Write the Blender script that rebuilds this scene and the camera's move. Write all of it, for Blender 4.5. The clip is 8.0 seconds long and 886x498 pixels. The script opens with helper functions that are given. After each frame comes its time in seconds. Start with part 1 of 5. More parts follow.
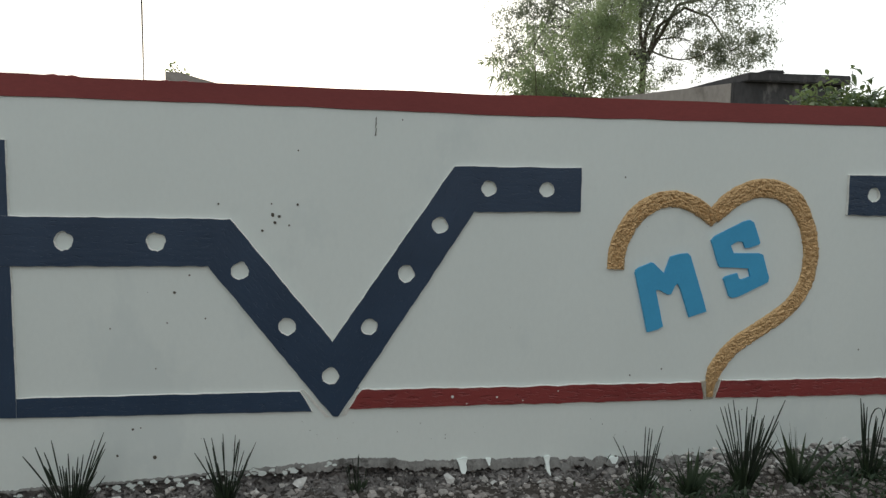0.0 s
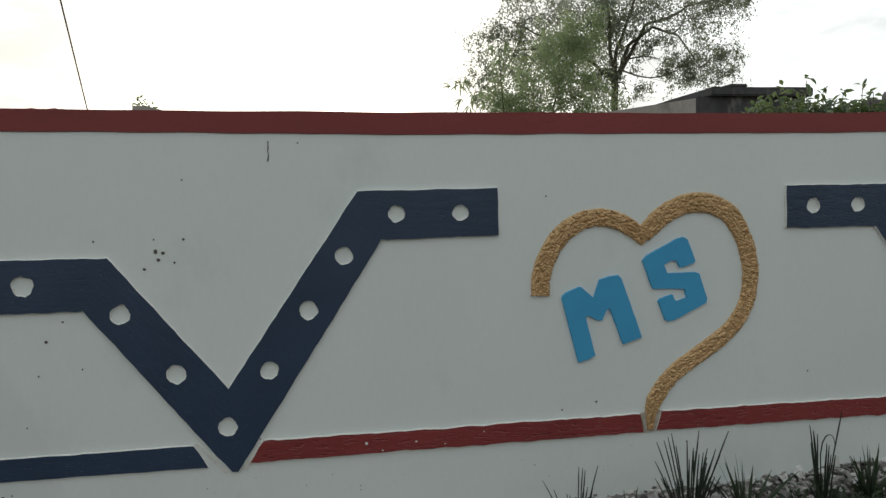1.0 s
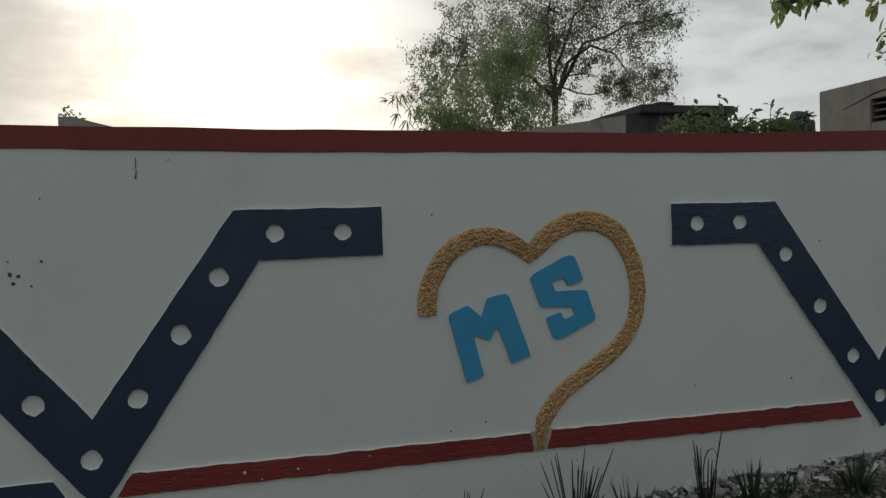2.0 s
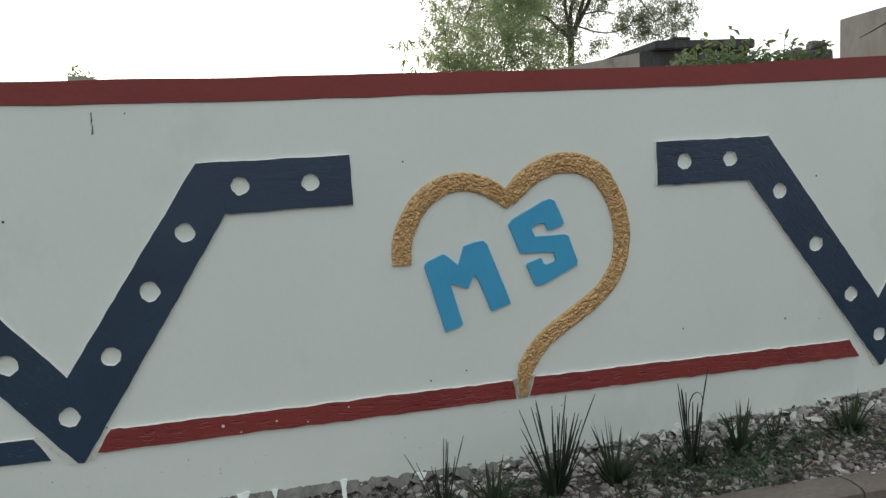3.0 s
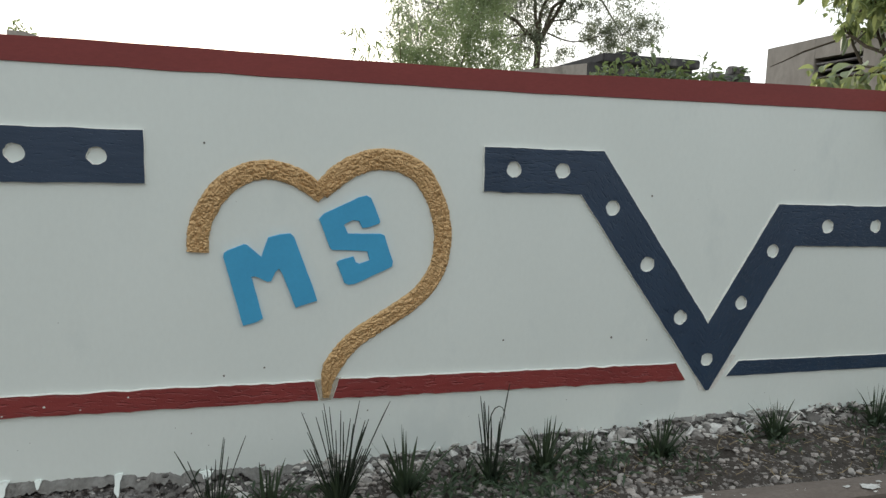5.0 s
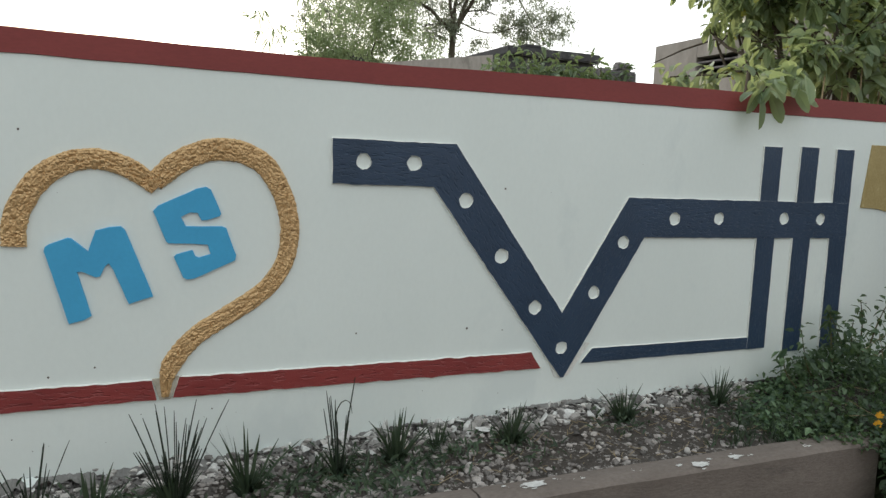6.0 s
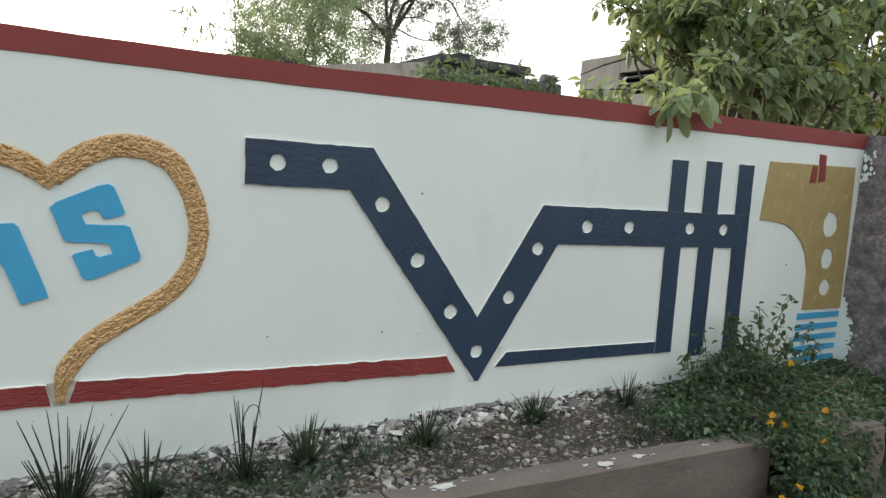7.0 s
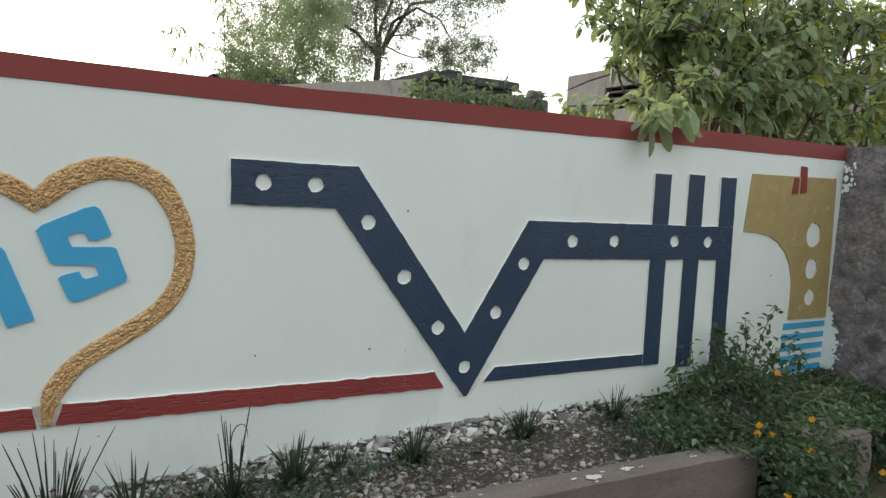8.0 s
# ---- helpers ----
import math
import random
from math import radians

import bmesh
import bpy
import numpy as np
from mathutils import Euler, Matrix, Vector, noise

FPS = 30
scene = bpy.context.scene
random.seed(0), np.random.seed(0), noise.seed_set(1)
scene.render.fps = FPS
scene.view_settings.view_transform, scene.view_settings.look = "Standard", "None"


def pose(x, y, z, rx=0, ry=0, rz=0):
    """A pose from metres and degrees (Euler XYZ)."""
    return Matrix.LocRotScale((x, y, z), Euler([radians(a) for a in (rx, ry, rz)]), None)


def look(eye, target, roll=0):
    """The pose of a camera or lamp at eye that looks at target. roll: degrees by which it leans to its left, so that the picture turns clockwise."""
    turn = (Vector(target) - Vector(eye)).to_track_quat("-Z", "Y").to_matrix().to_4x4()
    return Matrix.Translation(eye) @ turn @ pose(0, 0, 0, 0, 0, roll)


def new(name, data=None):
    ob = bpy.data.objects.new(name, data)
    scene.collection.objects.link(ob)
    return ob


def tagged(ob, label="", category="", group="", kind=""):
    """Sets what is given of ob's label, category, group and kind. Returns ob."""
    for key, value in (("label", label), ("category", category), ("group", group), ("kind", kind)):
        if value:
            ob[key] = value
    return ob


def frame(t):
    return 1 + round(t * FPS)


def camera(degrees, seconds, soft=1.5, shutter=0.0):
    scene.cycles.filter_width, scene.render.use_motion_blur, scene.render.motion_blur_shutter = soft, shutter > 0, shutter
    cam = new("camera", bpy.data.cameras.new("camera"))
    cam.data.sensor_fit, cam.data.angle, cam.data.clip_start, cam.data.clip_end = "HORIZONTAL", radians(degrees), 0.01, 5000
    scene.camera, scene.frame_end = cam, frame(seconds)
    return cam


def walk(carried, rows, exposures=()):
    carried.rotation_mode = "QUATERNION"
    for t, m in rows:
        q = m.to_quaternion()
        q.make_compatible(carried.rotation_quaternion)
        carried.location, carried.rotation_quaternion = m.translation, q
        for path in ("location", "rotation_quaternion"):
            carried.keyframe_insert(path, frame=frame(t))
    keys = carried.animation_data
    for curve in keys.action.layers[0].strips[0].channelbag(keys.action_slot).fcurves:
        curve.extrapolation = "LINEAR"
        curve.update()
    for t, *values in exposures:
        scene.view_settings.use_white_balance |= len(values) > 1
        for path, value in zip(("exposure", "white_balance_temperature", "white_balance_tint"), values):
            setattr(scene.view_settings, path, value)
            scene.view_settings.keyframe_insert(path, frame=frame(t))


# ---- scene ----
# The plan is drawn in units of K metres, with its zero UP units above the road.
K, UP = 0.87, 0.55


def to_m(p):
    return Vector((p[0] * K, p[1] * K, (p[2] + UP) * K))


# ---- camera ----
cam = camera(67.8, 8.0, soft=1.4)
PATH = [
    (0, (-1.144, -3.05, 1.283), (-0.84, -1.084, 1.084), 0.5),
    (0.1, (-1.114, -3.012, 1.274), (-0.808, -1.047, 1.067), 0.5),
    (0.2, (-1.093, -2.97, 1.281), (-0.729, -1.012, 1.096), 0.6),
    (0.3, (-1.049, -2.969, 1.276), (-0.682, -1.01, 1.115), -0.1),
    (0.5, (-0.971, -2.929, 1.285), (-0.584, -0.976, 1.093), -0.5),
    (0.6, (-0.924, -2.912, 1.281), (-0.529, -0.961, 1.089), -0.5),
    (0.8, (-0.835, -2.884, 1.272), (-0.463, -0.925, 1.119), -0.7),
    (1, (-0.765, -2.853, 1.283), (-0.414, -0.889, 1.156), -1.6),
    (1.2, (-0.68, -2.84, 1.287), (-0.357, -0.868, 1.199), -0.4),
    (1.4, (-0.606, -2.843, 1.312), (-0.256, -0.874, 1.263), 0.9),
    (1.5, (-0.586, -2.848, 1.315), (-0.187, -0.888, 1.29), 0.9),
    (1.7, (-0.555, -2.855, 1.306), (-0.098, -0.909, 1.246), 0.0),
    (1.8, (-0.508, -2.866, 1.297), (-0.037, -0.923, 1.237), -0.9),
    (2, (-0.48, -2.861, 1.299), (0.028, -0.928, 1.208), -1.7),
    (2.2, (-0.431, -2.87, 1.279), (0.091, -0.942, 1.182), -2.7),
    (3.3, (-0.191, -2.819, 1.28), (0.212, -0.88, 0.999), -3.0),
    (3.5, (-0.139, -2.813, 1.26), (0.296, -0.88, 0.984), -0.4),
    (3.7, (-0.109, -2.806, 1.254), (0.371, -0.88, 1.003), 0.5),
    (4, (-0.037, -2.808, 1.279), (0.472, -0.887, 1.051), 1.0),
    (4.2, (0.017, -2.799, 1.28), (0.534, -0.881, 1.054), 1.0),
    (4.5, (0.129, -2.808, 1.264), (0.636, -0.888, 1.025), 1.0),
    (4.8, (0.301, -2.845, 1.29), (0.84, -0.937, 1.032), 1.5),
    (5, (0.412, -2.883, 1.264), (0.967, -0.979, 1.004), 1.5),
    (5.2, (0.499, -2.896, 1.299), (1.1, -1.012, 0.999), 1.4),
    (6.3, (0.778, -2.996, 1.278), (1.627, -1.208, 0.992), 2.4),
    (6.5, (0.799, -3.008, 1.272), (1.688, -1.24, 0.98), 2.5),
    (6.8, (0.799, -3.017, 1.282), (1.73, -1.268, 1.01), 3.7),
    (7, (0.799, -3.024, 1.285), (1.762, -1.29, 1.029), 3.9),
    (7.2, (0.805, -3.04, 1.27), (1.793, -1.319, 1.024), 3.5),
    (7.5, (0.812, -3.054, 1.277), (1.808, -1.336, 1.037), 3.1),
    (7.8, (0.815, -3.063, 1.283), (1.814, -1.344, 1.066), 3.1),
    (8, (0.814, -3.066, 1.297), (1.797, -1.336, 1.088), 3.1),
]
EXPOSURES = [
    (0.0, 0.1), (0.3, 0.13), (0.5, 0.04), (0.8, -0.04), (1.0, -0.12), (1.2, -0.36), (1.4, -0.64), (1.5, -0.76),
    (1.7, -1.06), (2.0, -0.97), (2.2, -0.89), (3.3, 0.76), (3.5, 0.87), (3.7, 0.83), (4.0, 0.53), (4.2, 0.29),
    (4.5, 0.27), (4.8, 0.37), (5.0, 0.47), (5.2, 0.51), (6.3, 0.73), (6.5, 0.8), (7.0, 0.85), (7.5, 0.82),
    (8.0, 0.73),
]
walk(cam, [(t, look(to_m(eye), to_m(target), roll)) for t, eye, target, roll in PATH], EXPOSURES)

# ---- world and sun ----
SUN_DIR = Vector((-0.045, 0.968, 0.246)).normalized()
SUN_ELEV = math.asin(SUN_DIR.z)
SUN_ROT = math.atan2(SUN_DIR.x, SUN_DIR.y)

world = bpy.data.worlds.new("overcast_sky")
scene.world = world
world.use_nodes = True
wn, wl = world.node_tree.nodes, world.node_tree.links
wn.clear()


coord = wn.new("ShaderNodeTexCoord")
sky = wn.new("ShaderNodeTexSky")
sky.sky_type, sky.sun_disc = "NISHITA", False
sky.sun_elevation, sky.sun_rotation = SUN_ELEV, SUN_ROT
sky.air_density, sky.dust_density, sky.ozone_density = 1.0, 4.0, 1.0
# brightness of the cloud sheet round the hidden sun
dot = wn.new("ShaderNodeVectorMath")
dot.operation = "DOT_PRODUCT"
dot.inputs[1].default_value = SUN_DIR
wl.new(coord.outputs["Generated"], dot.inputs[0])
pos = wn.new("ShaderNodeMath")
pos.operation = "MAXIMUM"
pos.inputs[1].default_value = 0.0
wl.new(dot.outputs["Value"], pos.inputs[0])


def glow(power, gain):
    a = wn.new("ShaderNodeMath")
    a.operation = "POWER"
    a.inputs[1].default_value = power
    wl.new(pos.outputs[0], a.inputs[0])
    b = wn.new("ShaderNodeMath")
    b.operation = "MULTIPLY"
    b.inputs[1].default_value = gain
    wl.new(a.outputs[0], b.inputs[0])
    return b


halo = wn.new("ShaderNodeMath")
halo.operation = "ADD"
wl.new(glow(90.0, 1.5).outputs[0], halo.inputs[0])
wl.new(glow(1.7, 0.50).outputs[0], halo.inputs[1])
# cool cloud light all round, warm light round the sun
warm = wn.new("ShaderNodeVectorMath")
warm.operation = "SCALE"
warm.inputs[0].default_value = (1.0, 0.945, 0.895)
wl.new(halo.outputs[0], warm.inputs["Scale"])
level = wn.new("ShaderNodeVectorMath")
level.operation = "ADD"
level.inputs[1].default_value = (0.742, 0.805, 0.813)
wl.new(warm.outputs[0], level.inputs[0])
# cloud shapes, drawn out along the horizon
squash = wn.new("ShaderNodeMapping")
squash.inputs["Scale"].default_value = (1.0, 1.0, 2.6)
squash.inputs["Location"].default_value = (0.3, 0.1, 0.4)
wl.new(coord.outputs["Generated"], squash.inputs[0])
puff = wn.new("ShaderNodeTexNoise")
puff.inputs["Scale"].default_value = 4.6
puff.inputs["Detail"].default_value = 9.0
puff.inputs["Roughness"].default_value = 0.56
wl.new(squash.outputs[0], puff.inputs["Vector"])
shade = wn.new("ShaderNodeMapRange")
shade.inputs["From Min"].default_value = 0.38
shade.inputs["From Max"].default_value = 0.68
shade.inputs["To Min"].default_value = 1.12
shade.inputs["To Max"].default_value = 0.63
shade.interpolation_type = "SMOOTHSTEP"
wl.new(puff.outputs["Fac"], shade.inputs["Value"])
tone = wn.new("ShaderNodeVectorMath")
tone.operation = "SCALE"
wl.new(level.outputs[0], tone.inputs[0])
wl.new(shade.outputs[0], tone.inputs["Scale"])
sky_dim = wn.new("ShaderNodeVectorMath")
sky_dim.operation = "SCALE"
sky_dim.inputs["Scale"].default_value = 0.015
wl.new(sky.outputs[0], sky_dim.inputs[0])
both = wn.new("ShaderNodeVectorMath")
both.operation = "ADD"
wl.new(tone.outputs[0], both.inputs[0])
wl.new(sky_dim.outputs[0], both.inputs[1])
back = wn.new("ShaderNodeBackground")
wl.new(both.outputs[0], back.inputs["Color"])
world_out = wn.new("ShaderNodeOutputWorld")
wl.new(back.outputs[0], world_out.inputs[0])

sun_data = bpy.data.lights.new("sun", "SUN")
sun_data.energy, sun_data.angle, sun_data.color = 1.5, radians(12), (1.0, 0.93, 0.82)
sun = new("sun", sun_data)
sun.matrix_world = look(SUN_DIR * 50, (0, 0, 0))


# ---- materials ----
def material(name, col, col2=None, rough=0.8, scale=8.0, fine=60.0, bump=0.3, depth=0.004, grain=1.0, stretch=(1, 1, 1), metal=0.0,
             spots=None, spot_scale=3.0, spot_size=0.62, island=0.0, per_object=0.0, spec=0.3):
    """Two-scale noise colour with fine relief; optional stain colour; variation per piece."""
    m = bpy.data.materials.new(name)
    m.use_nodes = True
    n, l = m.node_tree.nodes, m.node_tree.links
    b = n["Principled BSDF"]
    b.inputs["Roughness"].default_value, b.inputs["Metallic"].default_value = rough, metal
    b.inputs["Specular IOR Level"].default_value = spec
    tc = n.new("ShaderNodeTexCoord")
    mp = n.new("ShaderNodeMapping")
    mp.inputs["Scale"].default_value = stretch
    l.new(tc.outputs["Object"], mp.inputs[0])

    def noise_tex(sc, detail=6.0, rough_n=0.55):
        t = n.new("ShaderNodeTexNoise")
        t.inputs["Scale"].default_value, t.inputs["Detail"].default_value, t.inputs["Roughness"].default_value = sc, detail, rough_n
        l.new(mp.outputs[0], t.inputs["Vector"])
        return t

    def mix(fac, a, bcol):
        x = n.new("ShaderNodeMix")
        x.data_type = "RGBA"
        l.new(fac, x.inputs[0])
        for sock, v in ((x.inputs[6], a), (x.inputs[7], bcol)):
            if isinstance(v, tuple):
                sock.default_value = (*v, 1)
            else:
                l.new(v, sock)
        return x.outputs[2]

    def ramp(src, lo, hi):
        r = n.new("ShaderNodeMapRange")
        r.inputs["From Min"].default_value, r.inputs["From Max"].default_value = lo, hi
        l.new(src, r.inputs["Value"])
        return r.outputs[0]

    col2 = col2 or tuple(c * 0.8 for c in col)
    big, small = noise_tex(scale), noise_tex(fine, 4.0, 0.6)
    c = mix(ramp(big.outputs["Fac"], 0.35, 0.68), col, col2)
    c = mix(ramp(small.outputs["Fac"], 0.3, 0.3 + 0.65 / grain), c, tuple(v * 0.75 for v in col2))
    if spots:
        st = noise_tex(spot_scale, 8.0, 0.65)
        c = mix(ramp(st.outputs["Fac"], spot_size, spot_size + 0.08), c, spots)
    if island or per_object:
        if island:
            src = n.new("ShaderNodeNewGeometry").outputs["Random Per Island"]
        else:
            src = n.new("ShaderNodeObjectInfo").outputs["Random"]
        amount = island or per_object
        hsv = n.new("ShaderNodeHueSaturation")
        v = n.new("ShaderNodeMapRange")
        v.inputs["To Min"].default_value, v.inputs["To Max"].default_value = 1 - amount, 1 + amount
        l.new(src, v.inputs["Value"])
        l.new(v.outputs[0], hsv.inputs["Value"])
        l.new(c, hsv.inputs["Color"])
        c = hsv.outputs[0]
    l.new(c, b.inputs["Base Color"])
    add = n.new("ShaderNodeMath")
    add.operation = "ADD"
    l.new(big.outputs["Fac"], add.inputs[0])
    l.new(small.outputs["Fac"], add.inputs[1])
    bp = n.new("ShaderNodeBump")
    bp.inputs["Strength"].default_value, bp.inputs["Distance"].default_value = bump, depth
    l.new(add.outputs[0], bp.inputs["Height"])
    l.new(bp.outputs[0], b.inputs["Normal"])
    return m


def trowelled(name, col, col2, way, along=27.0, across=120.0, sparse=0.56, depth=0.0031, rough=0.40, spec=0.45):
    """Thick paint over trowelled plaster: short dents drawn out along one direction (x, z) of the wall face."""
    m = bpy.data.materials.new(name)
    m.use_nodes = True
    n, l = m.node_tree.nodes, m.node_tree.links
    b = n["Principled BSDF"]
    b.inputs["Roughness"].default_value, b.inputs["Specular IOR Level"].default_value = rough, spec
    tc = n.new("ShaderNodeTexCoord")
    d = Vector((way[0], 0.0, way[1])).normalized()
    axes = n.new("ShaderNodeCombineXYZ")
    for k, v in enumerate((d * along, Vector((-d.z, 0.0, d.x)) * across)):
        dt = n.new("ShaderNodeVectorMath")
        dt.operation = "DOT_PRODUCT"
        dt.inputs[1].default_value = v
        l.new(tc.outputs["Object"], dt.inputs[0])
        l.new(dt.outputs["Value"], axes.inputs[k])

    def noise_tex(src, sc, detail, warp=0.0):
        t = n.new("ShaderNodeTexNoise")
        t.inputs["Scale"].default_value, t.inputs["Detail"].default_value, t.inputs["Distortion"].default_value = sc, detail, warp
        l.new(src, t.inputs["Vector"])
        return t.outputs["Fac"]

    def span(src, lo, hi, a, z):
        r = n.new("ShaderNodeMapRange")
        for k, v in (("From Min", lo), ("From Max", hi), ("To Min", a), ("To Max", z)):
            r.inputs[k].default_value = v
        l.new(src, r.inputs["Value"])
        return r.outputs[0]

    dents = span(noise_tex(axes.outputs[0], 1.0, 2.5, 0.4), sparse, sparse + 0.09, 0.0, 1.0)
    strokes = noise_tex(axes.outputs[0], 0.35, 3.0)
    patch, grit = noise_tex(tc.outputs["Object"], 4.0, 5.0), noise_tex(tc.outputs["Object"], 160.0, 3.0)
    x = n.new("ShaderNodeMix")
    x.data_type = "RGBA"
    x.inputs[6].default_value, x.inputs[7].default_value = (*col, 1), (*col2, 1)
    l.new(span(patch, 0.3, 0.7, 0.0, 1.0), x.inputs[0])
    l.new(x.outputs[2], b.inputs["Base Color"])
    l.new(span(grit, 0.3, 0.7, rough - 0.08, rough + 0.12), b.inputs["Roughness"])
    total = span(dents, 0.0, 1.0, 0.0, -1.0)
    for src, gain in ((strokes, 0.9), (grit, 0.22), (patch, 0.8)):
        a = n.new("ShaderNodeMath")
        a.operation = "MULTIPLY_ADD"
        a.inputs[1].default_value = gain
        l.new(src, a.inputs[0])
        l.new(total, a.inputs[2])
        total = a.outputs[0]
    bp = n.new("ShaderNodeBump")
    bp.inputs["Strength"].default_value, bp.inputs["Distance"].default_value = 0.85, depth
    l.new(total, bp.inputs["Height"])
    l.new(bp.outputs[0], b.inputs["Normal"])
    return m


def leaf_material(name, col, col2, through_col, translucent=0.35, rough=0.5, vary=0.35):
    m = bpy.data.materials.new(name)
    m.use_nodes = True
    n, l = m.node_tree.nodes, m.node_tree.links
    b = n["Principled BSDF"]
    b.inputs["Roughness"].default_value = rough
    b.inputs["Specular IOR Level"].default_value = 0.35
    rnd = n.new("ShaderNodeNewGeometry")
    x = n.new("ShaderNodeMix")
    x.data_type = "RGBA"
    x.inputs[6].default_value, x.inputs[7].default_value = (*col, 1), (*col2, 1)
    l.new(rnd.outputs["Random Per Island"], x.inputs[0])
    tc = n.new("ShaderNodeTexCoord")
    big = n.new("ShaderNodeTexNoise")
    big.inputs["Scale"].default_value = 2.5
    l.new(tc.outputs["Object"], big.inputs["Vector"])
    hsv = n.new("ShaderNodeHueSaturation")
    v = n.new("ShaderNodeMapRange")
    v.inputs["From Min"].default_value, v.inputs["From Max"].default_value = 0.3, 0.7
    v.inputs["To Min"].default_value, v.inputs["To Max"].default_value = 1 - vary, 1 + vary
    l.new(big.outputs["Fac"], v.inputs["Value"])
    l.new(v.outputs[0], hsv.inputs["Value"])
    l.new(x.outputs[2], hsv.inputs["Color"])
    l.new(hsv.outputs[0], b.inputs["Base Color"])
    tr = n.new("ShaderNodeBsdfTranslucent")
    tr.inputs["Color"].default_value = (*through_col, 1)
    ms = n.new("ShaderNodeMixShader")
    ms.inputs[0].default_value = translucent
    l.new(b.outputs[0], ms.inputs[1])
    l.new(tr.outputs[0], ms.inputs[2])
    l.new(ms.outputs[0], n["Material Output"].inputs["Surface"])
    return m


M_WHITE = material("white_wall_paint", (0.763, 0.81, 0.787), (0.722, 0.77, 0.747), 0.72, 1.1, 55, 0.010, 0.002, grain=0.15, stretch=(1.0, 1.0, 0.6), spots=(0.685, 0.735, 0.72), spot_scale=1.5, spot_size=0.56)
M_EDGE = material("white_relief_edge", (0.82, 0.82, 0.79), (0.72, 0.72, 0.68), 0.75, 14, 90, 0.4, 0.004)
M_RED = material("oxide_red_paint", (0.27, 0.056, 0.052), (0.215, 0.045, 0.043), 0.6, 2.0, 90, 0.16, 0.003, grain=0.6, stretch=(0.5, 1, 1.6))
M_REDROUGH = trowelled("red_trowelled_paint", (0.27, 0.046, 0.043), (0.215, 0.035, 0.034), (1.0, -0.02), 20.0, 85.0, 0.56, 0.0033, 0.42, 0.5)
NAVY_A, NAVY_B = (0.031, 0.057, 0.104), (0.023, 0.044, 0.082)
M_NAVY, M_NAVY_DOWN, M_NAVY_UP, M_NAVY_TALL = [trowelled("navy_paint_%s_strokes" % word, NAVY_A, NAVY_B, way) for word, way in (("level", (1.0, -0.03)), ("falling", (0.61, -0.79)), ("rising", (0.56, 0.83)), ("upright", (0.02, 1.0)))]
SMOOTH = [trowelled("smoother_navy_paint_%s_strokes" % word, NAVY_A, NAVY_B, way, 32.0, 130.0, 0.62, 0.0022) for word, way in (("level", (1.0, -0.03)), ("falling", (0.61, -0.79)), ("rising", (0.56, 0.83)), ("upright", (0.02, 1.0)))]
M_BLUE = material("sky_blue_paint", (0.07, 0.40, 0.68), (0.06, 0.34, 0.60), 0.55, 3, 80, 0.06, 0.002, grain=0.3)
M_GOLD = material("gold_stucco_paint", (0.75, 0.505, 0.26), (0.52, 0.315, 0.135), 0.34, 60, 150, 0.5, 0.004, metal=0.35, spec=0.6)
M_OCHRE = material("ochre_paint", (0.45, 0.35, 0.165), (0.38, 0.29, 0.125), 0.7, 9, 70, 0.45, 0.006, spots=(0.50, 0.41, 0.23), spot_scale=16, spot_size=0.60)
M_LIP = material("bare_mortar_lip", (0.60, 0.56, 0.49), (0.42, 0.38, 0.31), 0.85, 26, 90, 0.6, 0.006)
M_SPECK = material("dark_dirt_speck", (0.13, 0.115, 0.095), None, 0.9, 30, 90, 0.3)
M_CONC = material("old_kerb_concrete", (0.215, 0.18, 0.16), (0.155, 0.128, 0.112), 0.9, 4, 70, 0.6, 0.008, stretch=(0.6, 1, 1.6), spots=(0.10, 0.085, 0.075), spot_scale=2.6, spot_size=0.56)
M_FOOT = material("exposed_footing_concrete", (0.33, 0.305, 0.295), (0.095, 0.087, 0.083), 0.95, 10, 60, 0.9, 0.012, grain=1.3, spots=(0.58, 0.56, 0.54), spot_scale=24, spot_size=0.59)
M_LEDGE = material("smeared_grey_mortar", (0.29, 0.283, 0.272), (0.17, 0.163, 0.155), 0.9, 12, 55, 0.8, 0.010, spots=(0.085, 0.08, 0.075), spot_scale=9, spot_size=0.58)
M_GREY = material("weathered_grey_render", (0.37, 0.335, 0.335), (0.145, 0.135, 0.14), 0.95, 11, 38, 1.0, 0.025, grain=1.3, spots=(0.10, 0.092, 0.095), spot_scale=5.5, spot_size=0.56)
M_SOIL = material("dry_stony_soil", (0.115, 0.098, 0.086), (0.058, 0.049, 0.043), 1.0, 9, 70, 1.0, 0.02, spots=(0.31, 0.285, 0.268), spot_scale=40, spot_size=0.55)
M_STONE = material("pale_limestone_rubble", (0.52, 0.49, 0.47), (0.36, 0.335, 0.315), 0.95, 18, 90, 0.7, 0.01, per_object=0.5)
M_GRAVEL = material("mixed_gravel", (0.40, 0.368, 0.348), (0.20, 0.178, 0.165), 0.95, 30, 90, 0.5, 0.006, island=0.75)
M_CHIP = material("plaster_chip", (0.50, 0.475, 0.45), (0.27, 0.25, 0.235), 0.95, 30, 90, 0.5, 0.006, island=0.8)
M_SPLASH = material("dried_white_paint_splash", (0.72, 0.71, 0.69), (0.56, 0.55, 0.53), 0.7, 20, 80, 0.3)
M_ROAD = material("worn_asphalt", (0.075, 0.07, 0.066), (0.05, 0.047, 0.045), 0.95, 3, 120, 0.6, 0.006)
